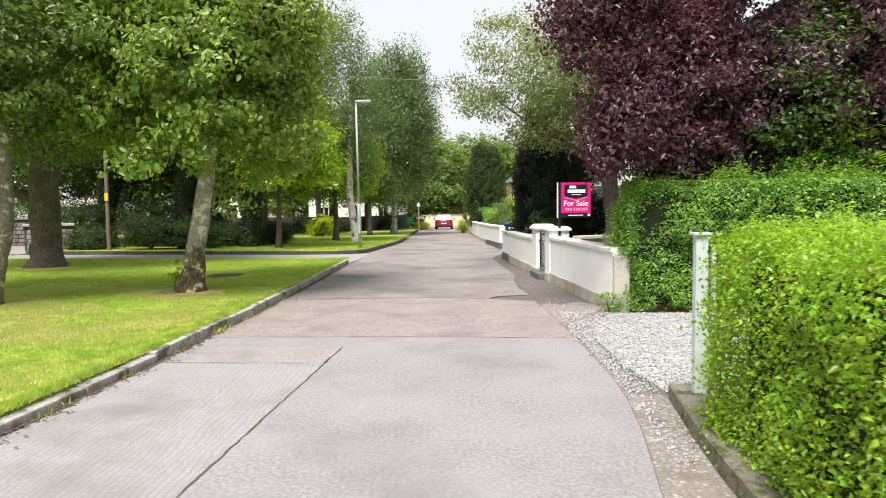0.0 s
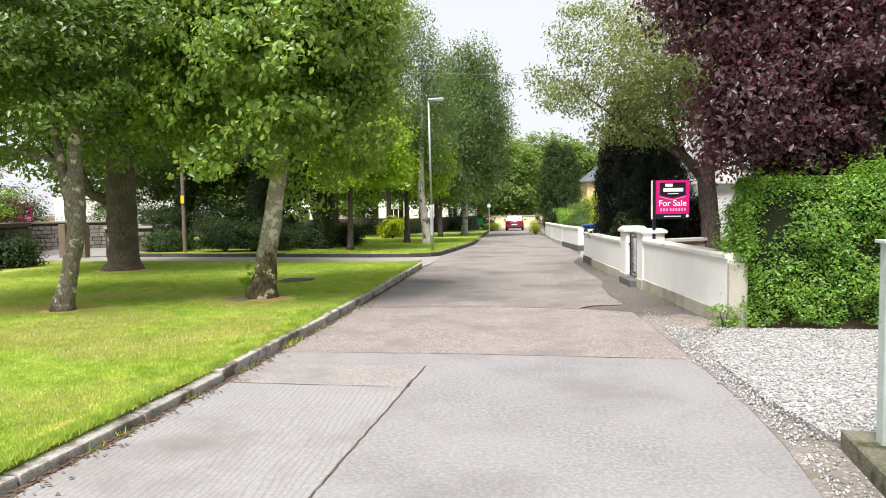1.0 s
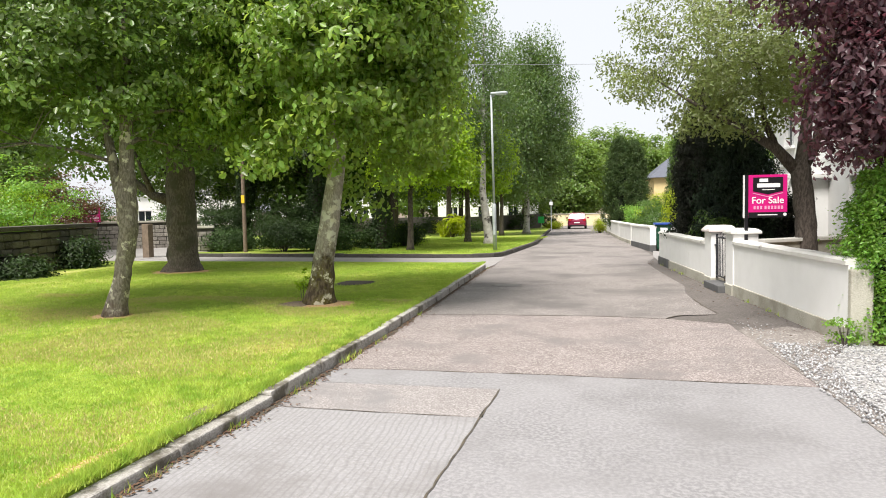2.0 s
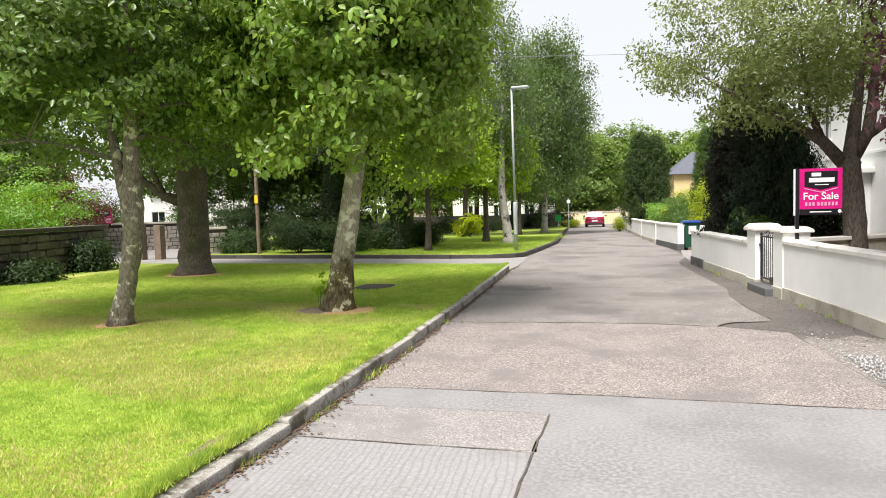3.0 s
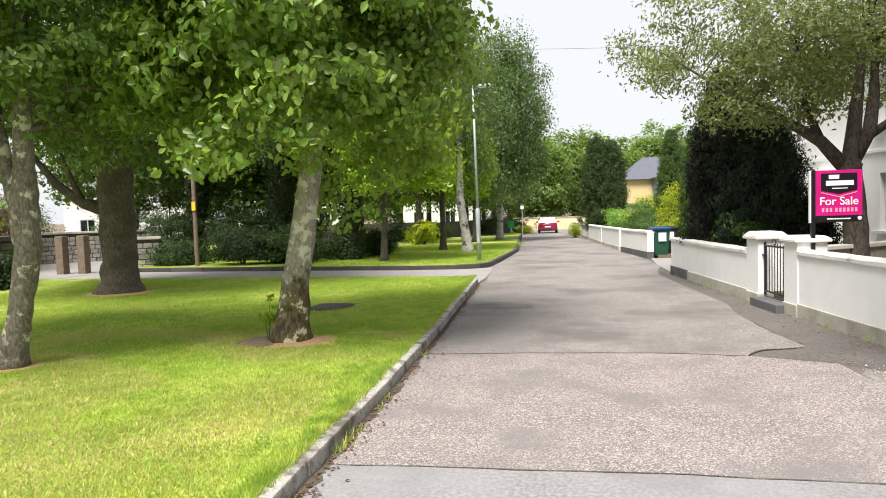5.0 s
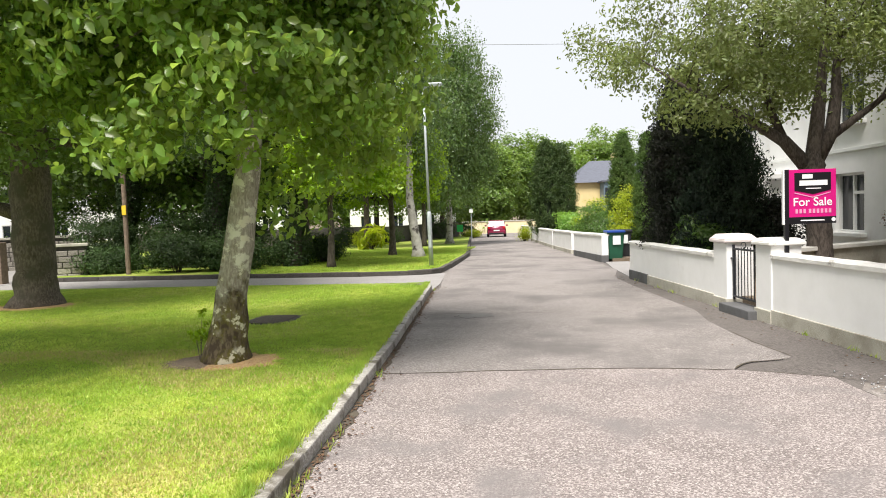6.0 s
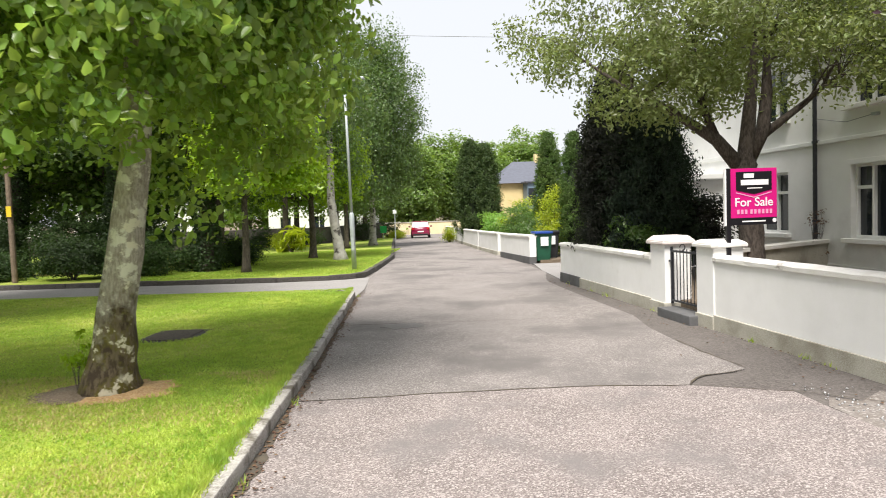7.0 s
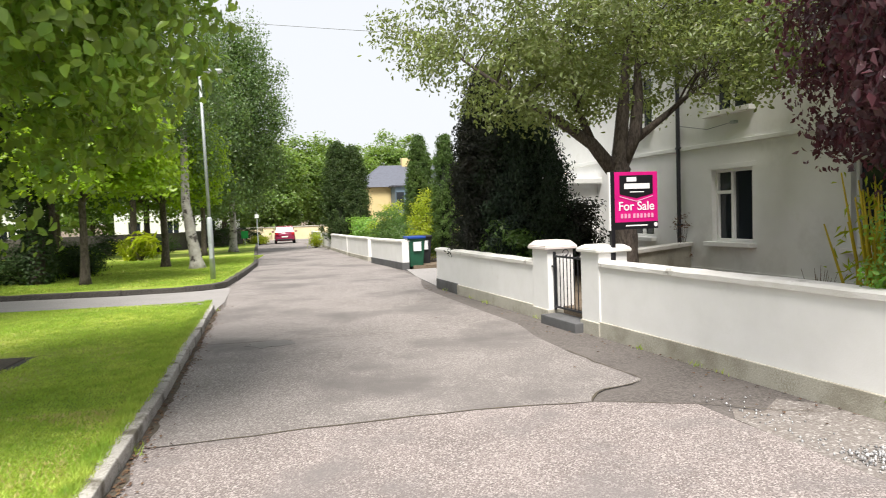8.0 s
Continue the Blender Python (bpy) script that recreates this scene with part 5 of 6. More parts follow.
# facade frame: x runs towards the camera's start, y goes into the house
FU = Matrix.Translation((6.4, 20.0, 0)) @ Matrix.Rotation(math.atan2(-0.994, 0.11), 4, "Z")
house = empty("white_house", FU, "two-storey white rendered house with dark drainpipe", "house")
H0, H1, HH = -9.0, 6.5, 5.9
holes = [(0.66, 1.82, 0.97, 2.44), (-2.62, -1.40, 1.0, 2.42), (0.66, 1.82, 3.62, 4.85), (-2.62, -1.40, 3.62, 4.85), (-5.2, -4.3, 0.1, 2.3), (4.0, 5.2, 0.97, 2.44), (-7.9, -6.9, 3.62, 4.85)]
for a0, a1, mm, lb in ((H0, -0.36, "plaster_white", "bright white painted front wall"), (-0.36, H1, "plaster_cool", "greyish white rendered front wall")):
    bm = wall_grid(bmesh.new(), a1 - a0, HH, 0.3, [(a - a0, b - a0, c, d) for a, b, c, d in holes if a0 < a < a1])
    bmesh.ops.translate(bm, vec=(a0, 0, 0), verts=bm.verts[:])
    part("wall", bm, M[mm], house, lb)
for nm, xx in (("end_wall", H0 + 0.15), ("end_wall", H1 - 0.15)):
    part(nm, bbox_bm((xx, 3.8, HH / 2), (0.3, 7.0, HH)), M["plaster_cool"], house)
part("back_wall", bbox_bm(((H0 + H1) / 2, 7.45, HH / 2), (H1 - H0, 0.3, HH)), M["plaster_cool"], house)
# added backdrop, painted near black in place of a dim room
part("inner_wall", bbox_bm(((H0 + H1) / 2, 2.5, HH / 2), (H1 - H0 - 0.7, 0.1, HH - 0.1)), M["room_gloom"], house, "near-black backdrop behind the windows, room gloom put into its colour")
bm = bmesh.new()
v = [bm.verts.new(p) for p in ((H0 - 0.2, -0.35, HH - 0.1), (H1 + 0.2, -0.35, HH - 0.1), (H1 + 0.2, 3.7, HH + 2.2), (H0 - 0.2, 3.7, HH + 2.2), (H1 + 0.2, 7.9, HH - 0.1), (H0 - 0.2, 7.9, HH - 0.1))]
bm.faces.new(v[:4])
bm.faces.new((v[3], v[2], v[4], v[5]))
bm.faces.new((v[1], v[4], v[2]))
bm.faces.new((v[0], v[3], v[5]))
bm.faces.new((v[0], v[5], v[4], v[1]))
bmesh.ops.recalc_face_normals(bm, faces=bm.faces[:])
part("roof", bm, M["slate"], house, "grey slate pitched roof")
part("gutter", bbox_bm(((H0 + H1) / 2, -0.36, HH - 0.12), (H1 - H0 + 0.3, 0.11, 0.1), 0.02), M["sign_black"], house)
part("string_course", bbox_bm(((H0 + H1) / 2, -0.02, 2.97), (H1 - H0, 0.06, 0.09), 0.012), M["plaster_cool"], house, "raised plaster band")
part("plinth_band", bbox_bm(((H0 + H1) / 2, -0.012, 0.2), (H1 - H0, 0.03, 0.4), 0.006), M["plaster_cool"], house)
dp = part("drainpipe", tube(bmesh.new(), [(-0.34, -0.07, 0.1), (-0.34, -0.07, 5.75)], [0.045, 0.045], 10), M["black_metal"], house, "black cast iron downpipe")
for zz in (1.3, 3.0, 4.6):
    part("bracket", bbox_bm((-0.34, -0.055, zz), (0.15, 0.08, 0.05), 0.006), M["black_metal"], dp)
window(house, 0.66, 1.82, 0.97, 2.44, (1.14,), [(0.71, 1.11, 1.98)])
window(house, -2.62, -1.40, 1.0, 2.42, (-2.0,), [(-2.0, -1.45, 1.95)])
window(house, 0.66, 1.82, 3.62, 4.85, (1.14,), [(0.71, 1.11, 4.4)])
window(house, -2.62, -1.40, 3.62, 4.85, (-2.0,), [(-2.0, -1.45, 4.4)])
window(house, 4.0, 5.2, 0.97, 2.44, (4.6,))
window(house, -7.9, -6.9, 3.62, 4.85, (-7.4,))
part("curtain", bbox_bm((-2.1, 0.45, 1.3), (0.9, 0.03, 0.55), 0.01), M["curtain"], house, "dark red drape inside the window")
part("window_reveal", bbox_bm((1.24, 0.02, 2.50), (1.34, 0.05, 0.10), 0.01), M["plaster_cool"], house)
dr = part("door", bbox_bm((-4.75, 0.16, 1.2), (0.88, 0.06, 2.18), 0.008), M["upvc"], house, "pale front door in the porch")
part("door_pane", bbox_bm((-4.75, 0.125, 1.55), (0.5, 0.02, 1.0), 0.004), M["glass"], dr)
# porch
part("porch_wall", bbox_bm((-4.1, -0.62, 1.2), (0.22, 1.24, 2.4), 0.01), M["plaster_white"], house)
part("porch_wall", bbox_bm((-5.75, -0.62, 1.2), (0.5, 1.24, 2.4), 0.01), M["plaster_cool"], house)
part("porch_wall", bbox_bm((-4.05, -1.15, 1.2), (0.38, 0.24, 2.4), 0.01), M["plaster_white"], house, "white pilaster of the porch")
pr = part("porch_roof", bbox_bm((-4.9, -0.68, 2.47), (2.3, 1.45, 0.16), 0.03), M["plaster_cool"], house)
bm = bmesh.new()
for k in range(5):
    box(bm, (-3.80, -1.24, 2.36 - 0.07 * k), (0.10, 0.16 - 0.028 * k, 0.07), None, 0.008)
part("scroll_bracket", bm, M["plaster_cool"], house)
cb = part("wire_bracket", bbox_bm((1.4, -0.05, 3.35), (0.12, 0.1, 0.06), 0.01), M["galv"], house)
part("cable", tube(bmesh.new(), [(1.4, -0.08, 3.35), (0.6, -0.05, 3.30), (-0.3, -0.05, 3.48)], [0.008] * 3, 5), M["wire"], house, "thin grey cable along the wall")

# dividing wall in the garden
gw = empty("garden_divider", along((4.45, 18.9), (6.5, 20.35), 0.0), "low grey rendered garden wall with a pale top", "wall")
L = math.dist((4.45, 18.9), (6.5, 20.35))
part("wall_body", bbox_bm((L / 2 - 0.9, -0.1, 0.42), (L + 1.8, 0.2, 0.84)), M["plinth"], gw, "bare grey plaster")
part("coping", bbox_bm((L / 2 - 0.9, -0.1, 0.88), (L + 1.9, 0.3, 0.08), 0.012), M["coping"], gw)
shrub("climbing_rose", tuple(FU @ Vector((-0.05, -0.25, 0.2))), (0.3, 0.15, 1.4), 260, 0.05, LF["redbush"], "thin bare climber against the house wall", 91, clumps=16, spread=0.06, stem=0.008)


def bamboo(at, n, h, r, seed, label, culm="bamboo_yellow", lf="golden"):
    rr = random.Random(seed)
    rng = np.random.default_rng(seed)
    e = empty("bamboo", Matrix.Translation(at), label, "bamboo plant")
    P = []
    for k in range(n):
        x, y = rr.gauss(0, r), rr.gauss(0, r)
        t = Vector((x * 1.7, y * 1.7, h * rr.uniform(0.7, 1.1)))
        part("cane", tube(bmesh.new(), [(x, y, -0.05), (x * 1.2, y * 1.2, t.z * 0.5), t], [0.019, 0.017, 0.008], 6), M[culm], e)
        for q in range(7):
            f = rr.uniform(0.35, 1.0)
            P.append(Vector((x, y, 0)).lerp(t, f) + Vector((rr.gauss(0, .12), rr.gauss(0, .12), rr.gauss(0, .06))))
    P = np.array(P)
    o = new("foliage", leaves("foliage", P, rng.normal(0, 1, P.shape), 0.13, LF[lf], rng, ratio=0.16, droop=0.6))
    o.parent = e
    tagged(o, kind="stuff")
    return e


bamboo((4.05, 12.35, 0.2), 70, 1.7, 0.13, 5, "clump of yellow-stemmed bamboo behind the wall")
shrub("green_shrub", (4.45, 11.95, 0.2), (0.3, 0.3, 1.4), 2200, 0.08, LF["golden"], "yellow leafy shrub by the bamboo", 93)
pot = empty("potted_plant", Matrix.Translation((4.3, 13.7, 0.55)), "thin upright reeds in a dark pot", "potted plant")
part("pot", revolve(bmesh.new(), [(0.11, -0.33), (0.15, 0.0), (0.165, 0.0), (0.165, 0.04), (0.13, 0.04)], 16), M["pot"], pot)
rr = random.Random(8)
bm = bmesh.new()
for k in range(22):
    x, y = rr.gauss(0, .07), rr.gauss(0, .07)
    tube(bm, [(x, y, 0), (x * 2.4, y * 2.4, rr.uniform(0.2, 0.42))], [0.006, 0.003], 4)
part("reed_clump", bm, M["timber"], pot)

# ---- lawn details ----
mh = empty("manhole_cover", Matrix.Translation((-5.72, 15.5, 0.106)), "dark weathered manhole cover set in the lawn", "manhole cover")
part("surround", bbox_bm((0, 0, 0.0), (0.80, 1.0, 0.024), 0.006), M["dark_kerb"], mh)
part("cover", bbox_bm((0, 0, 0.012), (0.60, 0.80, 0.02), 0.004), M["soil_dark"], mh)


def bare_patch(at, rx, ry, material, label, seed):
    rr = random.Random(seed)
    bm = bmesh.new()
    c = bm.verts.new((0, 0, 0.03))
    ring = [bm.verts.new((rx * math.cos(a) * rr.uniform(0.75, 1.15), ry * math.sin(a) * rr.uniform(0.75, 1.15), -0.002)) for a in [k * math.pi / 12 for k in range(24)]]
    for k in range(24):
        bm.faces.new((c, ring[k], ring[(k + 1) % 24]))
    o = solid("bare_soil", bm, material, label, "bare soil", kind="structure")
    o.location = at
    return o


M["straw"] = mat("straw", (0.52, 0.31, 0.13), 0.95, (0.30, 0.17, 0.075), 9, (0.55, 0.40, 0.22), 60, 0.8, 50)
bare_patch((-5.1, 12.35, 0.119), 0.72, 0.55, M["straw"], "ring of dry orange straw round the tree foot", 1)
bare_patch((-5.45, 12.25, 0.125), 0.42, 0.35, M["soil"], "dark bare soil at the tree foot", 2)
bare_patch((-7.9, 10.6, 0.119), 0.42, 0.35, M["straw"], "dry ring round the slim tree foot", 3)
bare_patch((-11.9, 17.8, 0.119), 0.95, 0.7, M["straw"], "dry ring round the thick tree foot", 4)
bare_patch((-7.6, 34.2, 0.01), 0.3, 0.3, M["straw"], "dry ring round the young tree foot", 5)

bare_patch((-3.3, 5.2, 0.10), 0.20, 0.95, M["straw"], "worn dry earth along the kerb edge", 6)
bare_patch((-3.2, 6.3, 0.112), 0.14, 0.5, M["soil"], "worn dark earth along the kerb edge", 7)
shrub("sapling", (-5.38, 12.32, 0.11), (0.09, 0.09, 1.08), 70, 0.085, LF["lime"], "thin young leafy shoot beside the tree trunk", 201, clumps=7, spread=0.04, stem=0.004)
shrub("wall_weed", (2.72, 10.62, 0.0), (0.2, 0.12, 0.35), 260, 0.05, LF["hedge"], "green weeds at the foot of the wall end", 202, clumps=12, spread=0.05, stem=0.005)
shrub("spiky_plant", (-10.0, 41.0, gz(41) + 0.08), (0.7, 0.7, 1.3), 160, 0.8, LF["golden"], "spiky plant with long arching yellow green leaves", 203, clumps=20, spread=0.15, ratio=0.07)
DP = random.Random(9)
bm = prism(bmesh.new(), [(-2.4 + 0.36 * math.cos(a) * DP.uniform(0.7, 1.2), 16.35 + 0.28 * math.sin(a) * DP.uniform(0.7, 1.2)) for a in [k * math.pi / 12 for k in range(24)]], -0.002, 0.004)
solid("damp_patch", bm, M["damp"], "dark damp stain on the old concrete", "stain", kind="structure")
# ---- far left: old wall, posts, hedge bed ----
OW = [(-13.2, 4.0), (-15.4, 13.5), (-17.4, 20.6)]
ow = empty("old_stone_wall", Matrix(), "dark old stone wall with a slab coping", "wall", kind="structure")
for p, q in zip(OW, OW[1:]):
    d = math.dist(p, q)
    part("wall_core", bbox_bm((d / 2, 0.2, 0.66), (d, 0.3, 1.34), 0, along(p, q, 0)), M["mortar"], ow)
    part("coping", bbox_bm((d / 2, 0.2, 1.42), (d, 0.56, 0.13), 0.02, along(p, q, 0)), M["old_stone"], ow)
    rr = random.Random(int(d))
    stones = [mesh_of(bbox_bm((0, 0, 0), (w, 0.14, h), 0.025), "stone", M["old_stone"]) for w, h in ((0.42, 0.19), (0.30, 0.17), (0.52, 0.20), (0.24, 0.15))]
    wd = [0.42, 0.30, 0.52, 0.24]
    for row in range(6):
        s = rr.uniform(0, 0.3)
        while s < d - 0.3:
            k = rr.randrange(4)
            o = new("stone", stones[k])
            o.parent = ow
            o.matrix_basis = along(p, q, 0) @ pose(s + wd[k] / 2, 0.02 + rr.uniform(-.015, .015), 0.12 + 0.215 * row, rr.uniform(-3, 3), rr.uniform(-3, 3), rr.uniform(-3, 3))
            s += wd[k] + 0.03
for x, y in ((-19.25, 24.4), (-18.5, 24.55)):
    e = solid("timber_post", bbox_bm((0, 0, 0.6), (0.30, 0.30, 1.5), 0.02), M["timber"], "square weathered timber gate post", "post", "timber posts")
    e.location = (x, y, 0)
for i, (p, r, h, n) in enumerate([((-11.5, 26.6), (1.1, 0.9), 1.3, 6000), ((-13.4, 26.4), (1.3, 0.9), 1.35, 8000), ((-16.2, 26.6), (1.0, 0.8), 0.9, 6000), ((-17.0, 27.6), (1.2, 1.0), 1.9, 4500), ((-10.2, 28.3), (0.7, 0.7), 1.1, 3000), ((-12.3, 29.0), (1.5, 1.2), 2.6, 8000), ((-14.6, 29.0), (1.6, 1.2), 2.2, 8000), ((-9.4, 30.2), (0.7, 0.7), 1.0, 2500)]):
    shrub("ivy_shrub", (p[0], p[1], 0.08), (r[0], r[1], h), n + 3000, 0.09, LF[("undergrowth", "ivy")[i % 2]], "dark shaded evergreen shrub along the side path", 110 + i, clumps=90, spread=0.2, ratio=0.4, droop=0.4)
# ivy clad trunks behind the path
for i, (x, y) in enumerate(((-9.75, 27.9), (-12.4, 27.4), (-16.6, 28.6))):
    e = tree("ivy_clad_tree", (x, y, 0.08), [(0, 0, 0, 0.24), (0.05, 0, 1.5, 0.22), (0.1, 0, 3.5, 0.2), (0.2, 0, 8, 0.05)], ((0, 0, 6.3), (2.4, 2.4, 3.2)), LF["treeC"], M["bark_dark"],
             "tree with its trunk wrapped in dark ivy", 130 + i, clumps=110, per=80, size=0.16, spread=0.5, limbs=12, low=0.9)
    rng = np.random.default_rng(140 + i)
    n = 5000
    th, z = rng.uniform(0, 2 * np.pi, n), rng.uniform(0, 4.2, n)
    rad = 0.28 + 0.16 * rng.random(n) + 0.12 * np.sin(z * 2.1 + i) * np.cos(th)
    P = np.stack([np.cos(th) * rad + z * 0.03, np.sin(th) * rad, z], 1)
    o = new("ivy", leaves("ivy", P, P * np.array([1, 1, 0]), 0.11, LF["ivy"], rng, up=0.2))
    o.parent = e
    tagged(o, "dark glossy ivy leaves", kind="stuff")
tp = empty("telegraph_pole", Matrix.Translation((-14.9, 25.9, 0.05)), "slim grey pole with a yellow tag", "pole")
part("pole", tube(bmesh.new(), [(0, 0, -0.1), (0, 0, 7.5)], [0.085, 0.07], 10), M["timber"], tp)
part("tag", bbox_bm((0.02, -0.095, 2.22), (0.15, 0.02, 0.32), 0.004), M["yellow_tag"], tp, "yellow warning tag")
# low wall and shrubs at the back of the far lawn
bw = empty("boundary_wall", Matrix(), "dark old boundary wall behind the far lawn", "wall", kind="structure")
for p, q in (((-32, 48.0), (-12, 53.5)), ((-12, 53.5), (-8.0, 66))):
    d = math.dist(p, q)
    part("wall_body", bbox_bm((d / 2, 0, 0.45), (d, 0.35, 1.7), 0.03, along(p, q, gz(p[1]))), M["mortar"], bw)
for i, (x, y, r, h, lf) in enumerate(((-14, 50, 1.4, 1.2, "ivy"), (-11.4, 51, 1.2, 1.0, "ivy"), (-8.8, 60, 1.3, 1.6, "ivy"), (-7.4, 67, 1.2, 1.7, "ivy"), (-11.2, 45.0, 0.9, 1.1, "golden"), (-6.3, 64, 0.5, 0.6, "golden"), (-17, 48.5, 1.5, 1.5, "ivy"), (-20, 47.5, 1.5, 1.6, "ivy"), (-9.6, 31.0, 0.5, 0.9, "lime"))):
    shrub("green_shrub", (x, y, gz(y) + 0.08), (r, r, h), 2600, 0.14, LF[lf], "garden shrub at the back of the far lawn", 150 + i, clumps=40, spread=0.22, ratio=0.35)
# bushes over the old wall
for i, (x, y, r, h, lf) in enumerate(((-20.3, 20.4, 1.9, 3.6, "hedge"), (-22.0, 21.6, 2.0, 3.2, "lime"), (-23.1, 24.9, 1.6, 3.6, "redbush"), (-19.6, 17.0, 1.8, 3.2, "hedge"), (-16.5, 19.0, 0.4, 0.9, "ivy"), (-15.6, 16.0, 0.35, 0.4, "ivy"), (-27, 31, 1.2, 2.4, "cypress"), (-23.2, 32.6, 1.3, 2.6, "shrub"), (-21.6, 34.4, 1.7, 4.3, "undergrowth"), (-19.3, 33.2, 1.7, 4.4, "undergrowth"), (-17.0, 33.6, 1.6, 4.0, "ivy"), (-14.6, 32.6, 1.6, 3.4, "undergrowth"), (-30.5, 27.5, 1.8, 3.6, "shrub"), (-28.0, 23.0, 2.0, 3.8, "hedge"))):
    shrub("garden_bush", (x, y, 0.1), (r, r, h), 6000, 0.11, LF[lf], "leafy bush beside the old stone wall", 170 + i, clumps=60, spread=0.26)
# street beyond
solid("street", prism(bmesh.new(), [(-60, 58), (-33, 47), (-20.5, 32), (-18.2, 26.8), (-17.9, 22), (-19, 19.5), (-60, 12)], -0.07, 0.0, slope=False), M["path"], "pale street beyond the old wall", "street", kind="structure")


white_wall((-38, 26), (-27, 45), 1.15, 0.2, M["plinth"], "pale garden wall across the far street")
# coursed rubble walls either side of the timber posts
for p, q, wh in (((-26.0, 28.6), (-21.4, 32.2), 1.35), ((-18.1, 25.3), (-16.6, 26.2), 1.15)):
    d = math.dist(p, q)
    e = empty("rubble_wall", along(p, q, -0.05), "low pale rubble stone wall at the street opening", "wall", "rubble walls")
    part("wall_core", bbox_bm((d / 2, 0.2, wh / 2), (d, 0.3, wh), 0.01), M["mortar"], e)
    part("coping", bbox_bm((d / 2, 0.2, wh + 0.05), (d + 0.1, 0.5, 0.1), 0.02), M["plinth"], e)
    rr = random.Random(int(d * 10))
    for row in range(int(wh / 0.2)):
        u = rr.uniform(0.0, 0.1)
        while u < d - 0.2:
            w = rr.choice((0.24, 0.32, 0.42))
            w = min(w, d - u)
            o = part("stone", bbox_bm((u + w / 2, 0.03 + rr.uniform(-0.015, 0.015), 0.12 + row * 0.2), (w - 0.025, 0.12, 0.18), 0.02), M["pale_stone"], e)
            u += w


def far_house(at, rz, w, d, h, wallm, label, wins, roof_h=2.0):
    e = empty("far_house", pose(*at, 0, 0, rz), label, "house", "far houses")
    hl = [(a - 0.5, a + 0.5, b, b + 1.3) for a, b in wins]
    bm = wall_grid(bmesh.new(), w, h, 0.3, hl)
    part("wall", bm, wallm, e)
    part("side_wall", bbox_bm((0.15, d / 2 + 0.15, h / 2), (0.3, d - 0.3, h)), wallm, e)
    part("side_wall", bbox_bm((w - 0.15, d / 2 + 0.15, h / 2), (0.3, d - 0.3, h)), wallm, e)
    part("back_wall", bbox_bm((w / 2, d + 0.15, h / 2), (w, 0.3, h)), wallm, e)
    # added backdrop, its black colour stands in for the unlit inside
    part("inner_wall", bbox_bm((w / 2, 1.6, h / 2), (w - 0.7, 0.1, h - 0.1)), M["room_gloom"], e)
    for a, b in wins:
        window(e, a - 0.5, a + 0.5, b, b + 1.3, (a,), sill=True)
    bm = bmesh.new()
    o = 0.3
    v = [bm.verts.new(p) for p in ((-o, -o, h - 0.05), (w + o, -o, h - 0.05), (w + o, d / 2, h + roof_h), (-o, d / 2, h + roof_h), (w + o, d + 0.3 + o, h - 0.05), (-o, d + 0.3 + o, h - 0.05))]
    for f in ((0, 1, 2, 3), (3, 2, 4, 5), (1, 4, 2), (0, 3, 5), (0, 5, 4, 1)):
        bm.faces.new([v[i] for i in f])
    bmesh.ops.recalc_face_normals(bm, faces=bm.faces[:])
    rf = part("roof", bm, M["slate"], e, "grey slate roof")
    part("chimney", bbox_bm((w * 0.8, d / 2, h + roof_h + 0.3), (0.9, 0.6, 1.3), 0.02), wallm, rf)
    return e


W2 = [(1.5, 0.9), (4.5, 0.9), (7.5, 0.9), (1.5, 3.4), (4.5, 3.4), (7.5, 3.4)]
far_house((-46, 28, -0.2), 55, 10, 8, 5.2, M["plaster_cool"], "white two-storey house across the street", W2)
far_house((-38, 46, -0.2), 40, 10, 8, 5.2, M["plaster_white"], "white two-storey house across the street", W2)
far_house((-30, 56, -0.3), 25, 10, 8, 5.0, M["plaster_white"], "pale rendered house behind the park trees", W2)
far_house((-18, 66, -0.4), 15, 10, 8, 5.0, M["plaster_white"], "pale rendered house behind the park trees", W2)

# ---- far right: yellow house ----
yh = empty("yellow_house", pose(2.3, 60.0, -0.5, 0, 0, 4), "yellow rendered house with a slate roof and blue bay", "house")
YW, YD, YH = 11.0, 10.0, 4.4
part("wall", wall_grid(bmesh.new(), YW, YH, 0.3, []), M["yellow_plaster"], yh, "yellow gable wall")
part("side_wall", bbox_bm((0.15, YD / 2 + 0.15, YH / 2), (0.3, YD - 0.3, YH)), M["yellow_plaster"], yh)
part("side_wall", bbox_bm((YW - 0.15, YD / 2 + 0.15, YH / 2), (0.3, YD - 0.3, YH)), M["yellow_plaster"], yh)
part("back_wall", bbox_bm((YW / 2, YD, YH / 2), (YW, 0.3, YH)), M["yellow_plaster"], yh)
bm = bmesh.new()
o = 0.35
v = [bm.verts.new(p) for p in ((-o, -o, YH - 0.05), (YW + o, -o, YH - 0.05), (YW - 2.0, YD / 2, YH + 2.0), (2.0, YD / 2, YH + 2.0), (YW + o, YD + o, YH - 0.05), (-o, YD + o, YH - 0.05))]
for f in ((0, 1, 2, 3), (3, 2, 4, 5), (1, 4, 2), (0, 3, 5), (0, 5, 4, 1)):
    bm.faces.new([v[i] for i in f])
bmesh.ops.recalc_face_normals(bm, faces=bm.faces[:])
rf = part("roof", bm, M["slate"], yh, "dark blue grey slate roof")
part("chimney", bbox_bm((4.5, YD / 2, YH + 2.1), (1.1, 0.7, 1.0), 0.02), M["yellow_plaster"], rf)
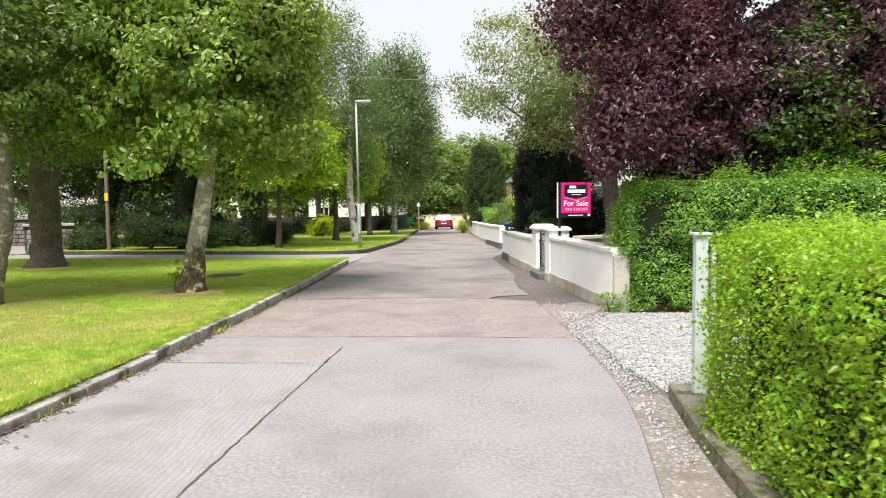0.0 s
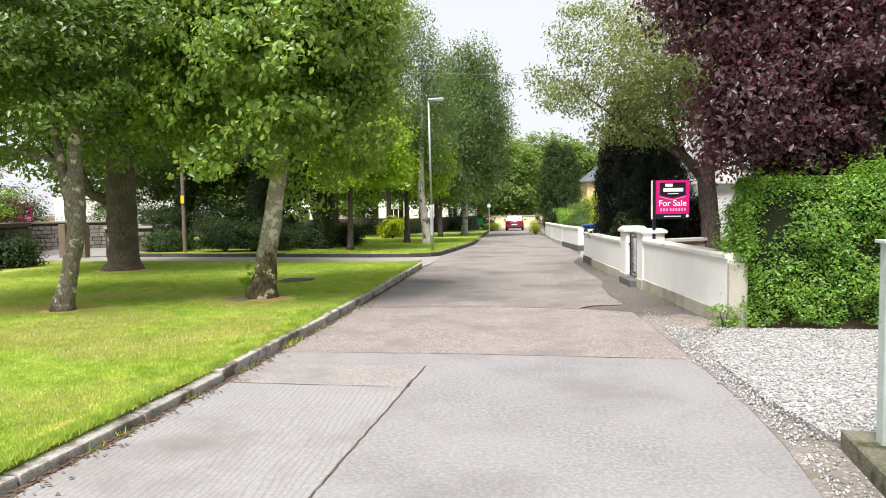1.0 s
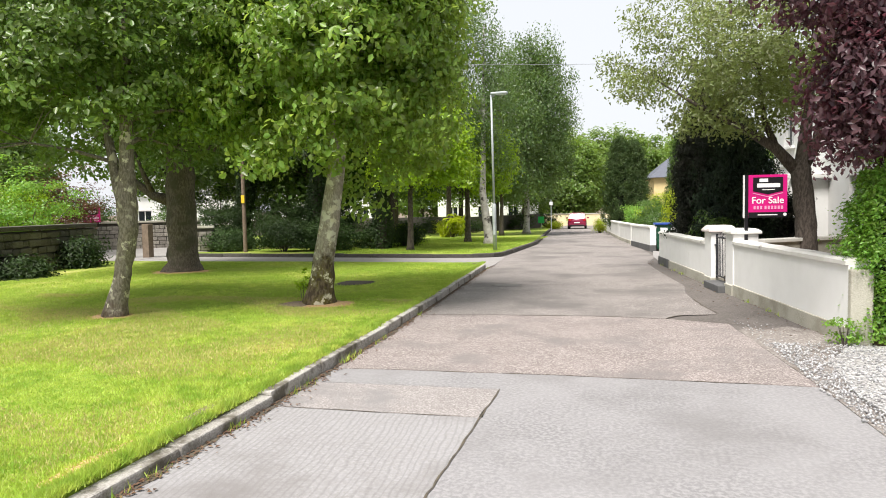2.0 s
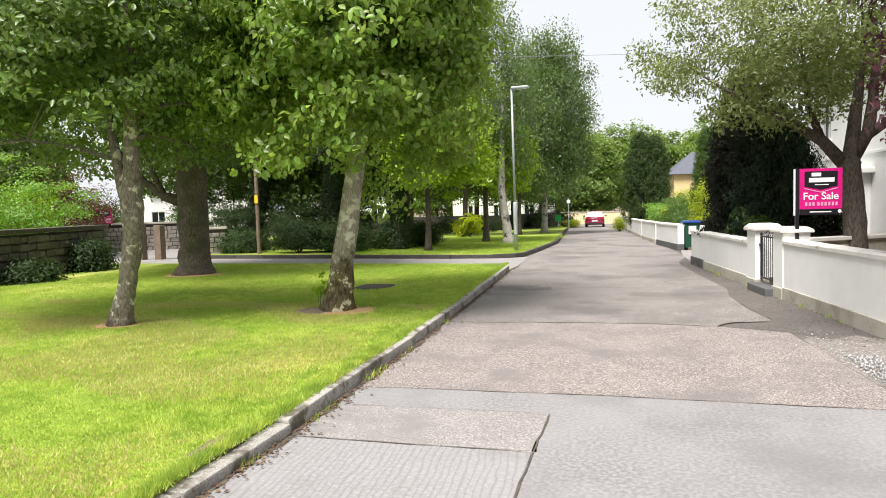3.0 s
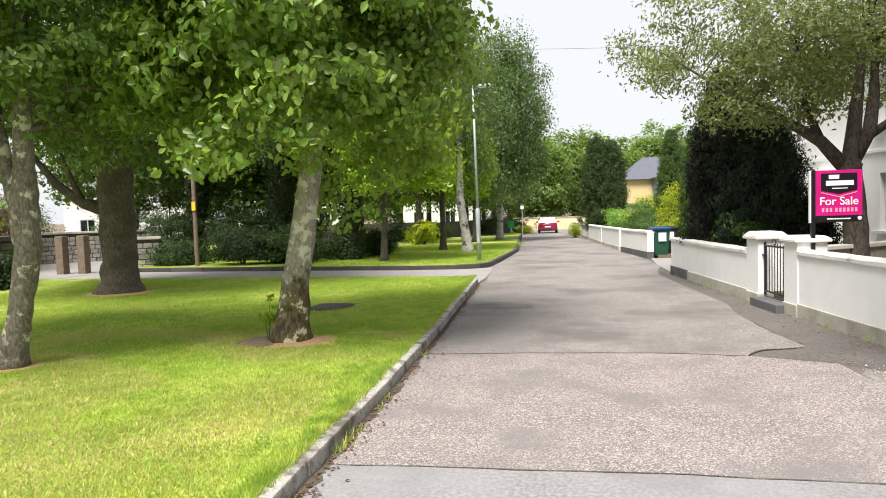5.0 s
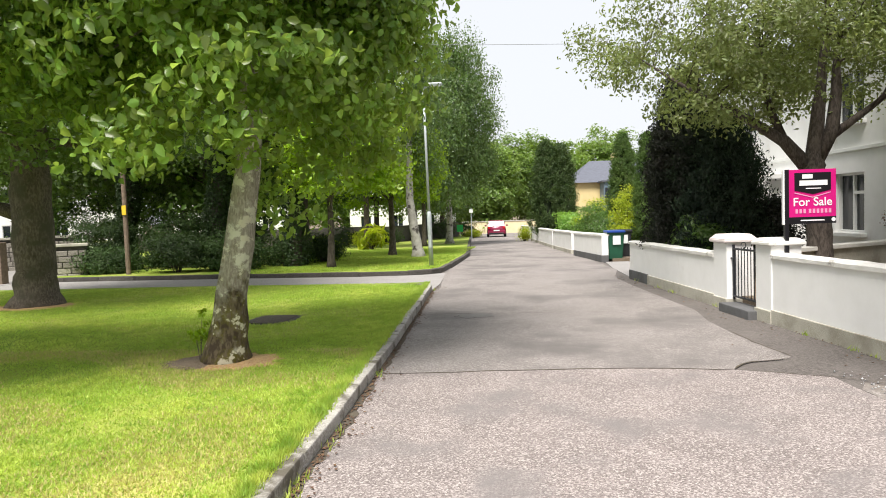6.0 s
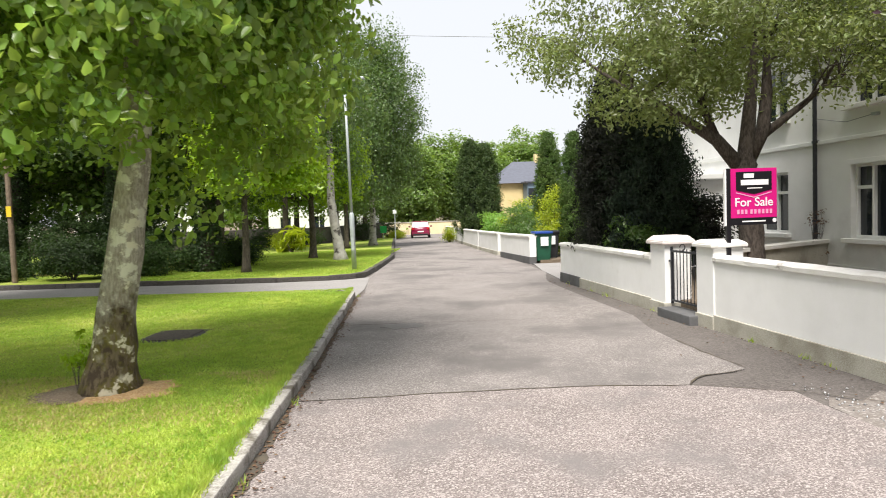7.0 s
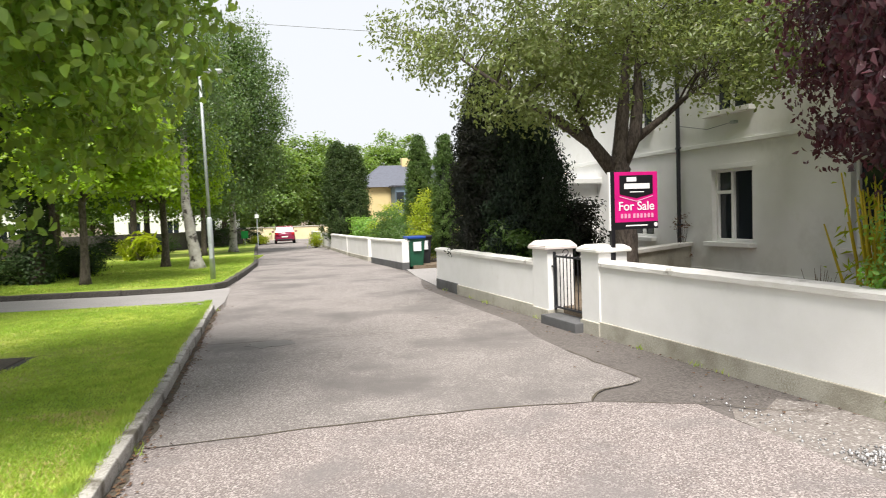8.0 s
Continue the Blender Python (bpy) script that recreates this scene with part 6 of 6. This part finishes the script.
bay = part("bay_window", bbox_bm((3.1, -1.0, YH / 2), (2.2, 2.0, YH - 0.2), 0.02), M["blue_panel"], yh, "blue grey clad two-storey bay")
for a in (2.35, 3.1, 3.85):
    for b in (0.9, 2.8):
        part("pane", bbox_bm((a, -2.01, b + 0.5), (0.6, 0.04, 1.1), 0.01), M["glass"], bay)
part("bay_roof", bbox_bm((3.1, -1.0, YH - 0.05), (2.6, 2.4, 0.14), 0.03), M["slate"], yh)

# wall across the road end, and the parked car
ew = empty("end_wall", pose(-9.5, 81.5, gz(81), 0, 0, -3), "cream rendered wall across the road end", "wall", kind="structure")
part("wall_body", bbox_bm((5.5, 0, 0.6), (11, 0.3, 1.45)), M["yellow_far"], ew)
part("coping", bbox_bm((5.5, 0, 1.36), (11.1, 0.42, 0.1), 0.02), M["plinth"], ew)


def car(m, label):
    """A small hatchback seen from behind; x to its right, y forward."""
    e = empty("parked_car", m, label, "car")
    bm = bmesh.new()
    # stations along the length: y, half width, floor, belt height
    st = [(0.0, 0.74, 0.34, 0.86), (0.12, 0.82, 0.26, 0.95), (0.7, 0.86, 0.22, 0.97), (2.0, 0.87, 0.20, 0.95), (2.9, 0.86, 0.20, 0.92), (3.5, 0.83, 0.22, 0.80), (3.85, 0.72, 0.30, 0.66)]
    rings = []
    for y, w, z0, z1 in st:
        rings.append([bm.verts.new(p) for p in ((-w * 0.9, y, z0), (w * 0.9, y, z0), (w, y, z0 + 0.15), (w, y, (z0 + z1) / 2), (w * 0.94, y, z1), (-w * 0.94, y, z1), (-w, y, (z0 + z1) / 2), (-w, y, z0 + 0.15))])
    for a, b in zip(rings, rings[1:]):
        for k in range(8):
            bm.faces.new((a[k], b[k], b[(k + 1) % 8], a[(k + 1) % 8]))
    bm.faces.new(rings[0])
    bm.faces.new(rings[-1][::-1])
    bmesh.ops.recalc_face_normals(bm, faces=bm.faces[:])
    bd = part("body", bm, M["car_red"], e, "dark red paint", True)
    bm = bmesh.new()
    st = [(0.10, 0.78, 0.95), (0.42, 0.66, 1.43), (0.75, 0.62, 1.49), (1.6, 0.62, 1.50), (2.1, 0.64, 1.42), (2.85, 0.76, 0.93)]
    rings = [[bm.verts.new(p) for p in ((-0.80, y, 0.92), (0.80, y, 0.92), (w, y, z), (-w, y, z))] for y, w, z in st]
    for a, b in zip(rings, rings[1:]):
        for k in range(4):
            bm.faces.new((a[k], b[k], b[(k + 1) % 4], a[(k + 1) % 4]))
    bm.faces.new(rings[0])
    bm.faces.new(rings[-1][::-1])
    bmesh.ops.recalc_face_normals(bm, faces=bm.faces[:])
    part("cabin", bm, M["car_red"], e)
    bm = bmesh.new()
    q = [bm.verts.new(p) for p in ((-0.66, 0.085, 0.98), (0.66, 0.085, 0.98), (0.58, 0.36, 1.38), (-0.58, 0.36, 1.38))]
    bm.faces.new(q)
    r = bmesh.ops.extrude_face_region(bm, geom=bm.faces[:])
    bmesh.ops.translate(bm, vec=(0, 0.03, 0), verts=[x for x in r["geom"] if isinstance(x, bmesh.types.BMVert)])
    bmesh.ops.recalc_face_normals(bm, faces=bm.faces[:])
    part("rear_window", bm, M["car_glass"], e)
    for s in (-1, 1):
        part("side_window", bbox_bm((s * 0.735, 1.45, 1.2), (0.05, 1.9, 0.34), 0.03), M["glass"], e)
        part("tail_light", bbox_bm((s * 0.66, 0.03, 0.85), (0.22, 0.12, 0.20), 0.03), M["tail"], e)
        part("mirror", bbox_bm((s * 0.98, 2.35, 1.0), (0.18, 0.1, 0.13), 0.03), M["car_red"], e)
        for y in (0.65, 3.15):
            w = part("wheel", revolve(bmesh.new(), [(0.25, -0.1), (0.30, -0.08), (0.30, 0.08), (0.25, 0.1)], 20, Matrix.Translation((s * 0.76, y, 0.30)) @ Matrix.Rotation(radians(90), 4, "Y")), M["tyre"], e)
            part("wheel_rim", revolve(bmesh.new(), [(0.17, -0.11), (0.19, 0.11)], 14, Matrix.Translation((s * 0.77, y, 0.30)) @ Matrix.Rotation(radians(90), 4, "Y")), M["rim"], w)
    part("bumper", bbox_bm((0, 0.0, 0.46), (1.56, 0.16, 0.26), 0.05), M["car_red"], e)
    part("lower_trim", bbox_bm((0, -0.02, 0.36), (1.3, 0.14, 0.12), 0.03), M["bin_black"], e)
    part("plate", bbox_bm((0, -0.09, 0.60), (0.52, 0.02, 0.11), 0.004), M["plate"], e, "pale registration plate with no letters")
    return e


car(pose(-4.3, 64.5, gz(66), 0, 0, 3), "dark red hatchback parked at the road end")
sg = empty("small_street_sign", Matrix.Translation((-6.0, 58.5, gz(58))), "small sign on a thin grey pole at the kerb", "street sign")
part("pole", tube(bmesh.new(), [(0, 0, 0), (0, 0, 2.6)], [0.035, 0.035], 8), M["galv"], sg)
part("plate", bbox_bm((0, -0.04, 2.3), (0.28, 0.02, 0.28), 0.004), M["label_white"], sg)
gs = empty("green_notice", Matrix.Translation((-7.4, 63, gz(63))), "bright green notice board by the hedge", "notice board")
part("board", bbox_bm((0, 0, 0.9), (0.55, 0.04, 0.6), 0.006), M["sign_green"], gs)
part("post", bbox_bm((0, 0.05, 0.5), (0.06, 0.06, 1.1), 0.004), M["galv"], gs)
# overhead wire
solid("overhead_wire", tube(bmesh.new(), [(-12 + 18.4 * i / 12, 23 - 3.5 * i / 12, 7.0 - 2.0 * i / 12 - 0.15 * math.sin(math.pi * i / 12)) for i in range(13)], [0.006] * 13, 5), M["wire"], "thin overhead wire from the white house across the road", "wire")

# ---- grass blades, chippings, litter ----
rng = np.random.default_rng(77)


def blades(name, P, h, material, rng, w=0.006, parent=None):
    n = len(P)
    a = rng.uniform(0, 2 * np.pi, n)
    d = np.stack([np.cos(a), np.sin(a), np.zeros(n)], 1) * w * rng.uniform(0.6, 1.4, (n, 1))
    lean = rng.normal(0, 0.45, (n, 3)) * h[:, None]
    lean[:, 2] = 0
    tip = P + lean + np.array([0, 0, 1.0]) * h[:, None]
    V = np.stack([P - d, P + d, tip], 1).reshape(-1, 3)
    F = np.arange(3 * n).reshape(-1, 3)
    return tri_mesh(name, V, F, material)


BARE = ((-5.1, 12.35, 0.62, 0.46), (-7.9, 10.6, 0.34, 0.28), (-11.9, 17.8, 0.8, 0.58), (-5.72, 15.5, 0.45, 0.55))


def off_bare(x, y):
    """True where no tree foot, cover or worn strip lies."""
    ok = np.ones(len(x), bool)
    for bx, by, rx, ry in BARE:
        ok &= ((x - bx) / rx) ** 2 + ((y - by) / ry) ** 2 > rng.uniform(0.75, 1.25, len(x))
    return ok


n = 560000
y = 3.0 + 18.0 * rng.random(n) ** 1.5
kx = np.interp(y, [p[1] for p in KERB], [p[0] for p in KERB])
x = kx - 0.15 - 11.5 * rng.random(n) ** 1.35
keep = off_bare(x, y)
x, y, kx = x[keep], y[keep], kx[keep]
n = len(x)
P = np.stack([x, y, np.full(n, 0.112)], 1)
tuft = np.array([noise.noise(Vector((u * 0.9, v * 0.9, 0.0))) for u, v in zip(x[::1], y[::1])])
h = (0.022 + 0.014 * rng.random(n)) * (1 + 0.5 * tuft) * (1 + 0.8 * (np.abs(x - kx + 0.15) < 0.12))
o = tagged(new("grass", blades("grass", P, h, LF["grass"], rng, 0.0055)), "short mown grass blades on the lawn", "grass", kind="stuff")
n = 60000
y = 25.0 + 16 * rng.random(n)
x = -4.3 - 7 * rng.random(n)
P = np.stack([x, y, 0.112 - 0.012 * (y - 25)], 1)
o = tagged(new("grass", blades("grass", P, np.full(n, 0.05), LF["grass"], rng, 0.012)), "short mown grass blades on the far lawn", "grass", kind="stuff")
n = 170000
y = 4.0 + 9.0 * rng.random(n)
x = -3.4 - 9 * rng.random(n)
dry = np.array([noise.noise(Vector((u * 0.55 + 4, v * 0.8, 3.0))) for u, v in zip(x, y)]) + rng.normal(0, 0.08, n)
P = np.stack([x, y, np.full(n, 0.112)], 1)[(dry > 0.0) & off_bare(x, y)]
tagged(new("dry_grass", blades("dry_grass", P, np.full(len(P), 0.034), LF["dry_grass"], rng, 0.006)), "straw coloured dry patches in the lawn", "grass", kind="stuff")
# longer tufts along the kerb top
n = 26000
y = 3.0 + 17.5 * rng.random(n)
kx = np.interp(y, [p[1] for p in KERB], [p[0] for p in KERB])
x = kx - 0.15 + rng.normal(0, 0.03, n)
P = np.stack([x, y, np.full(n, 0.11)], 1)
o = tagged(new("grass", blades("grass", P, 0.035 + 0.05 * rng.random(n) ** 2, LF["grass"], rng, 0.005)), "ragged grass fringe along the kerb", "grass", kind="stuff")

# weeds in the joints and along the wall foot
W = []
for k in range(20):
    yy = 4.5 + 18 * rng.random()
    foot = rng.random() < 0.8
    xx = (wall_x(yy) - 0.03) if foot and yy > 11 else (2.40 if foot and yy < 5.6 else float(np.interp(yy, [p[1] for p in KERB], [p[0] for p in KERB])) + 0.03)
    m = int(rng.integers(10, 36))
    W.append(np.stack([xx + rng.normal(0, 0.035, m), yy + rng.normal(0, 0.07, m), np.full(m, 0.0)], 1))
W = np.concatenate(W)
tagged(new("weeds", blades("weeds", W, rng.uniform(0.02, 0.09, len(W)), LF["grass"], rng, 0.006)), "small grass weeds along kerb and wall foot", "weeds", kind="stuff")
# stone chippings
n = 17000
x = 1.9 + 7.0 * rng.random(n) ** 1.3
y = 5.9 + 4.7 * rng.random(n)
keep = x > np.interp(y, [5.8, 6.7, 8.0, 9.3, 10.7], [2.25, 2.12, 2.0, 1.9, 1.8]) + rng.exponential(0.12, n) - 0.10
x, y = x[keep], y[keep]
n = len(x)
s = rng.uniform(0.006, 0.021, (n, 1, 1))
tet = np.array([[1, 0, -.3], [-.5, .87, -.3], [-.5, -.87, -.3], [0.1, 0.1, 0.75]])
V = tet[None] * s * rng.uniform(0.6, 1.3, (n, 4, 1)) + np.stack([x, y, np.full(n, 0.016)], 1)[:, None]
i = np.arange(n)[:, None] * 4
F = np.concatenate([i + np.array(f) for f in ((0, 1, 3), (1, 2, 3), (2, 0, 3), (0, 2, 1))], 1).reshape(-1, 3)
tagged(new("chippings", tri_mesh("chippings", V.reshape(-1, 3), F, M["stone_chip"])), "loose pale grey stone chippings on the drive", "gravel", kind="stuff")

# crumbs of stone on the dirt beside the concrete
n = 1500
y = 4.2 + 8.0 * rng.random(n)
x = np.interp(y, [4.2, 5.8, 6.7, 8.0, 9.3, 10.7, 12.2], [2.1, 2.12, 2.1, 2.02, 1.92, 1.8, 1.7]) + rng.exponential(0.16, n)
keep = (x < 2.42 + 0.25 * (y > 6.5)) & (rng.random(n) < np.interp(y, [8.5, 11.5], [1.0, 0.2]))
x, y = x[keep], y[keep]
n = len(x)
s = rng.uniform(0.005, 0.02, (n, 1, 1))
V = tet[None] * s * rng.uniform(0.6, 1.3, (n, 4, 1)) + np.stack([x, y, np.full(n, 0.0)], 1)[:, None]
i = np.arange(n)[:, None] * 4
F = np.concatenate([i + np.array(f) for f in ((0, 1, 3), (1, 2, 3), (2, 0, 3), (0, 2, 1))], 1).reshape(-1, 3)
tagged(new("stone_crumbs", tri_mesh("stone_crumbs", V.reshape(-1, 3), F, M["stone_chip"])), "loose stone crumbs on the sandy dirt", "gravel", kind="stuff")
# dead leaves in the gutter and on the verge
n = 1600
y = 3 + 18 * rng.random(n) ** 1.4
kx = np.interp(y, [p[1] for p in KERB], [p[0] for p in KERB])
x = kx + 0.02 + rng.exponential(0.05, n)
P = np.stack([x, y, np.full(n, 0.012)], 1)
me = leaves("litter", P, np.tile([0, 0, 1.0], (n, 1)), 0.035, M["dry"], rng, up=2.0, wild=0.5)
tagged(new("leaf_litter", me), "small dry brown leaves in the gutter", "leaf litter", kind="stuff")
n = 160
y = 11 + 12 * rng.random(n)
x = np.array([wall_x(v) for v in y]) - 0.03 - rng.exponential(0.22, n)
me = leaves("litter", np.stack([x, y, np.full(n, 0.006)], 1), np.tile([0, 0, 1.0], (n, 1)), 0.04, M["dry"], rng, up=2.0, wild=0.5)
tagged(new("leaf_litter", me), "scattered dry leaves along the wall foot", "leaf litter", kind="stuff")
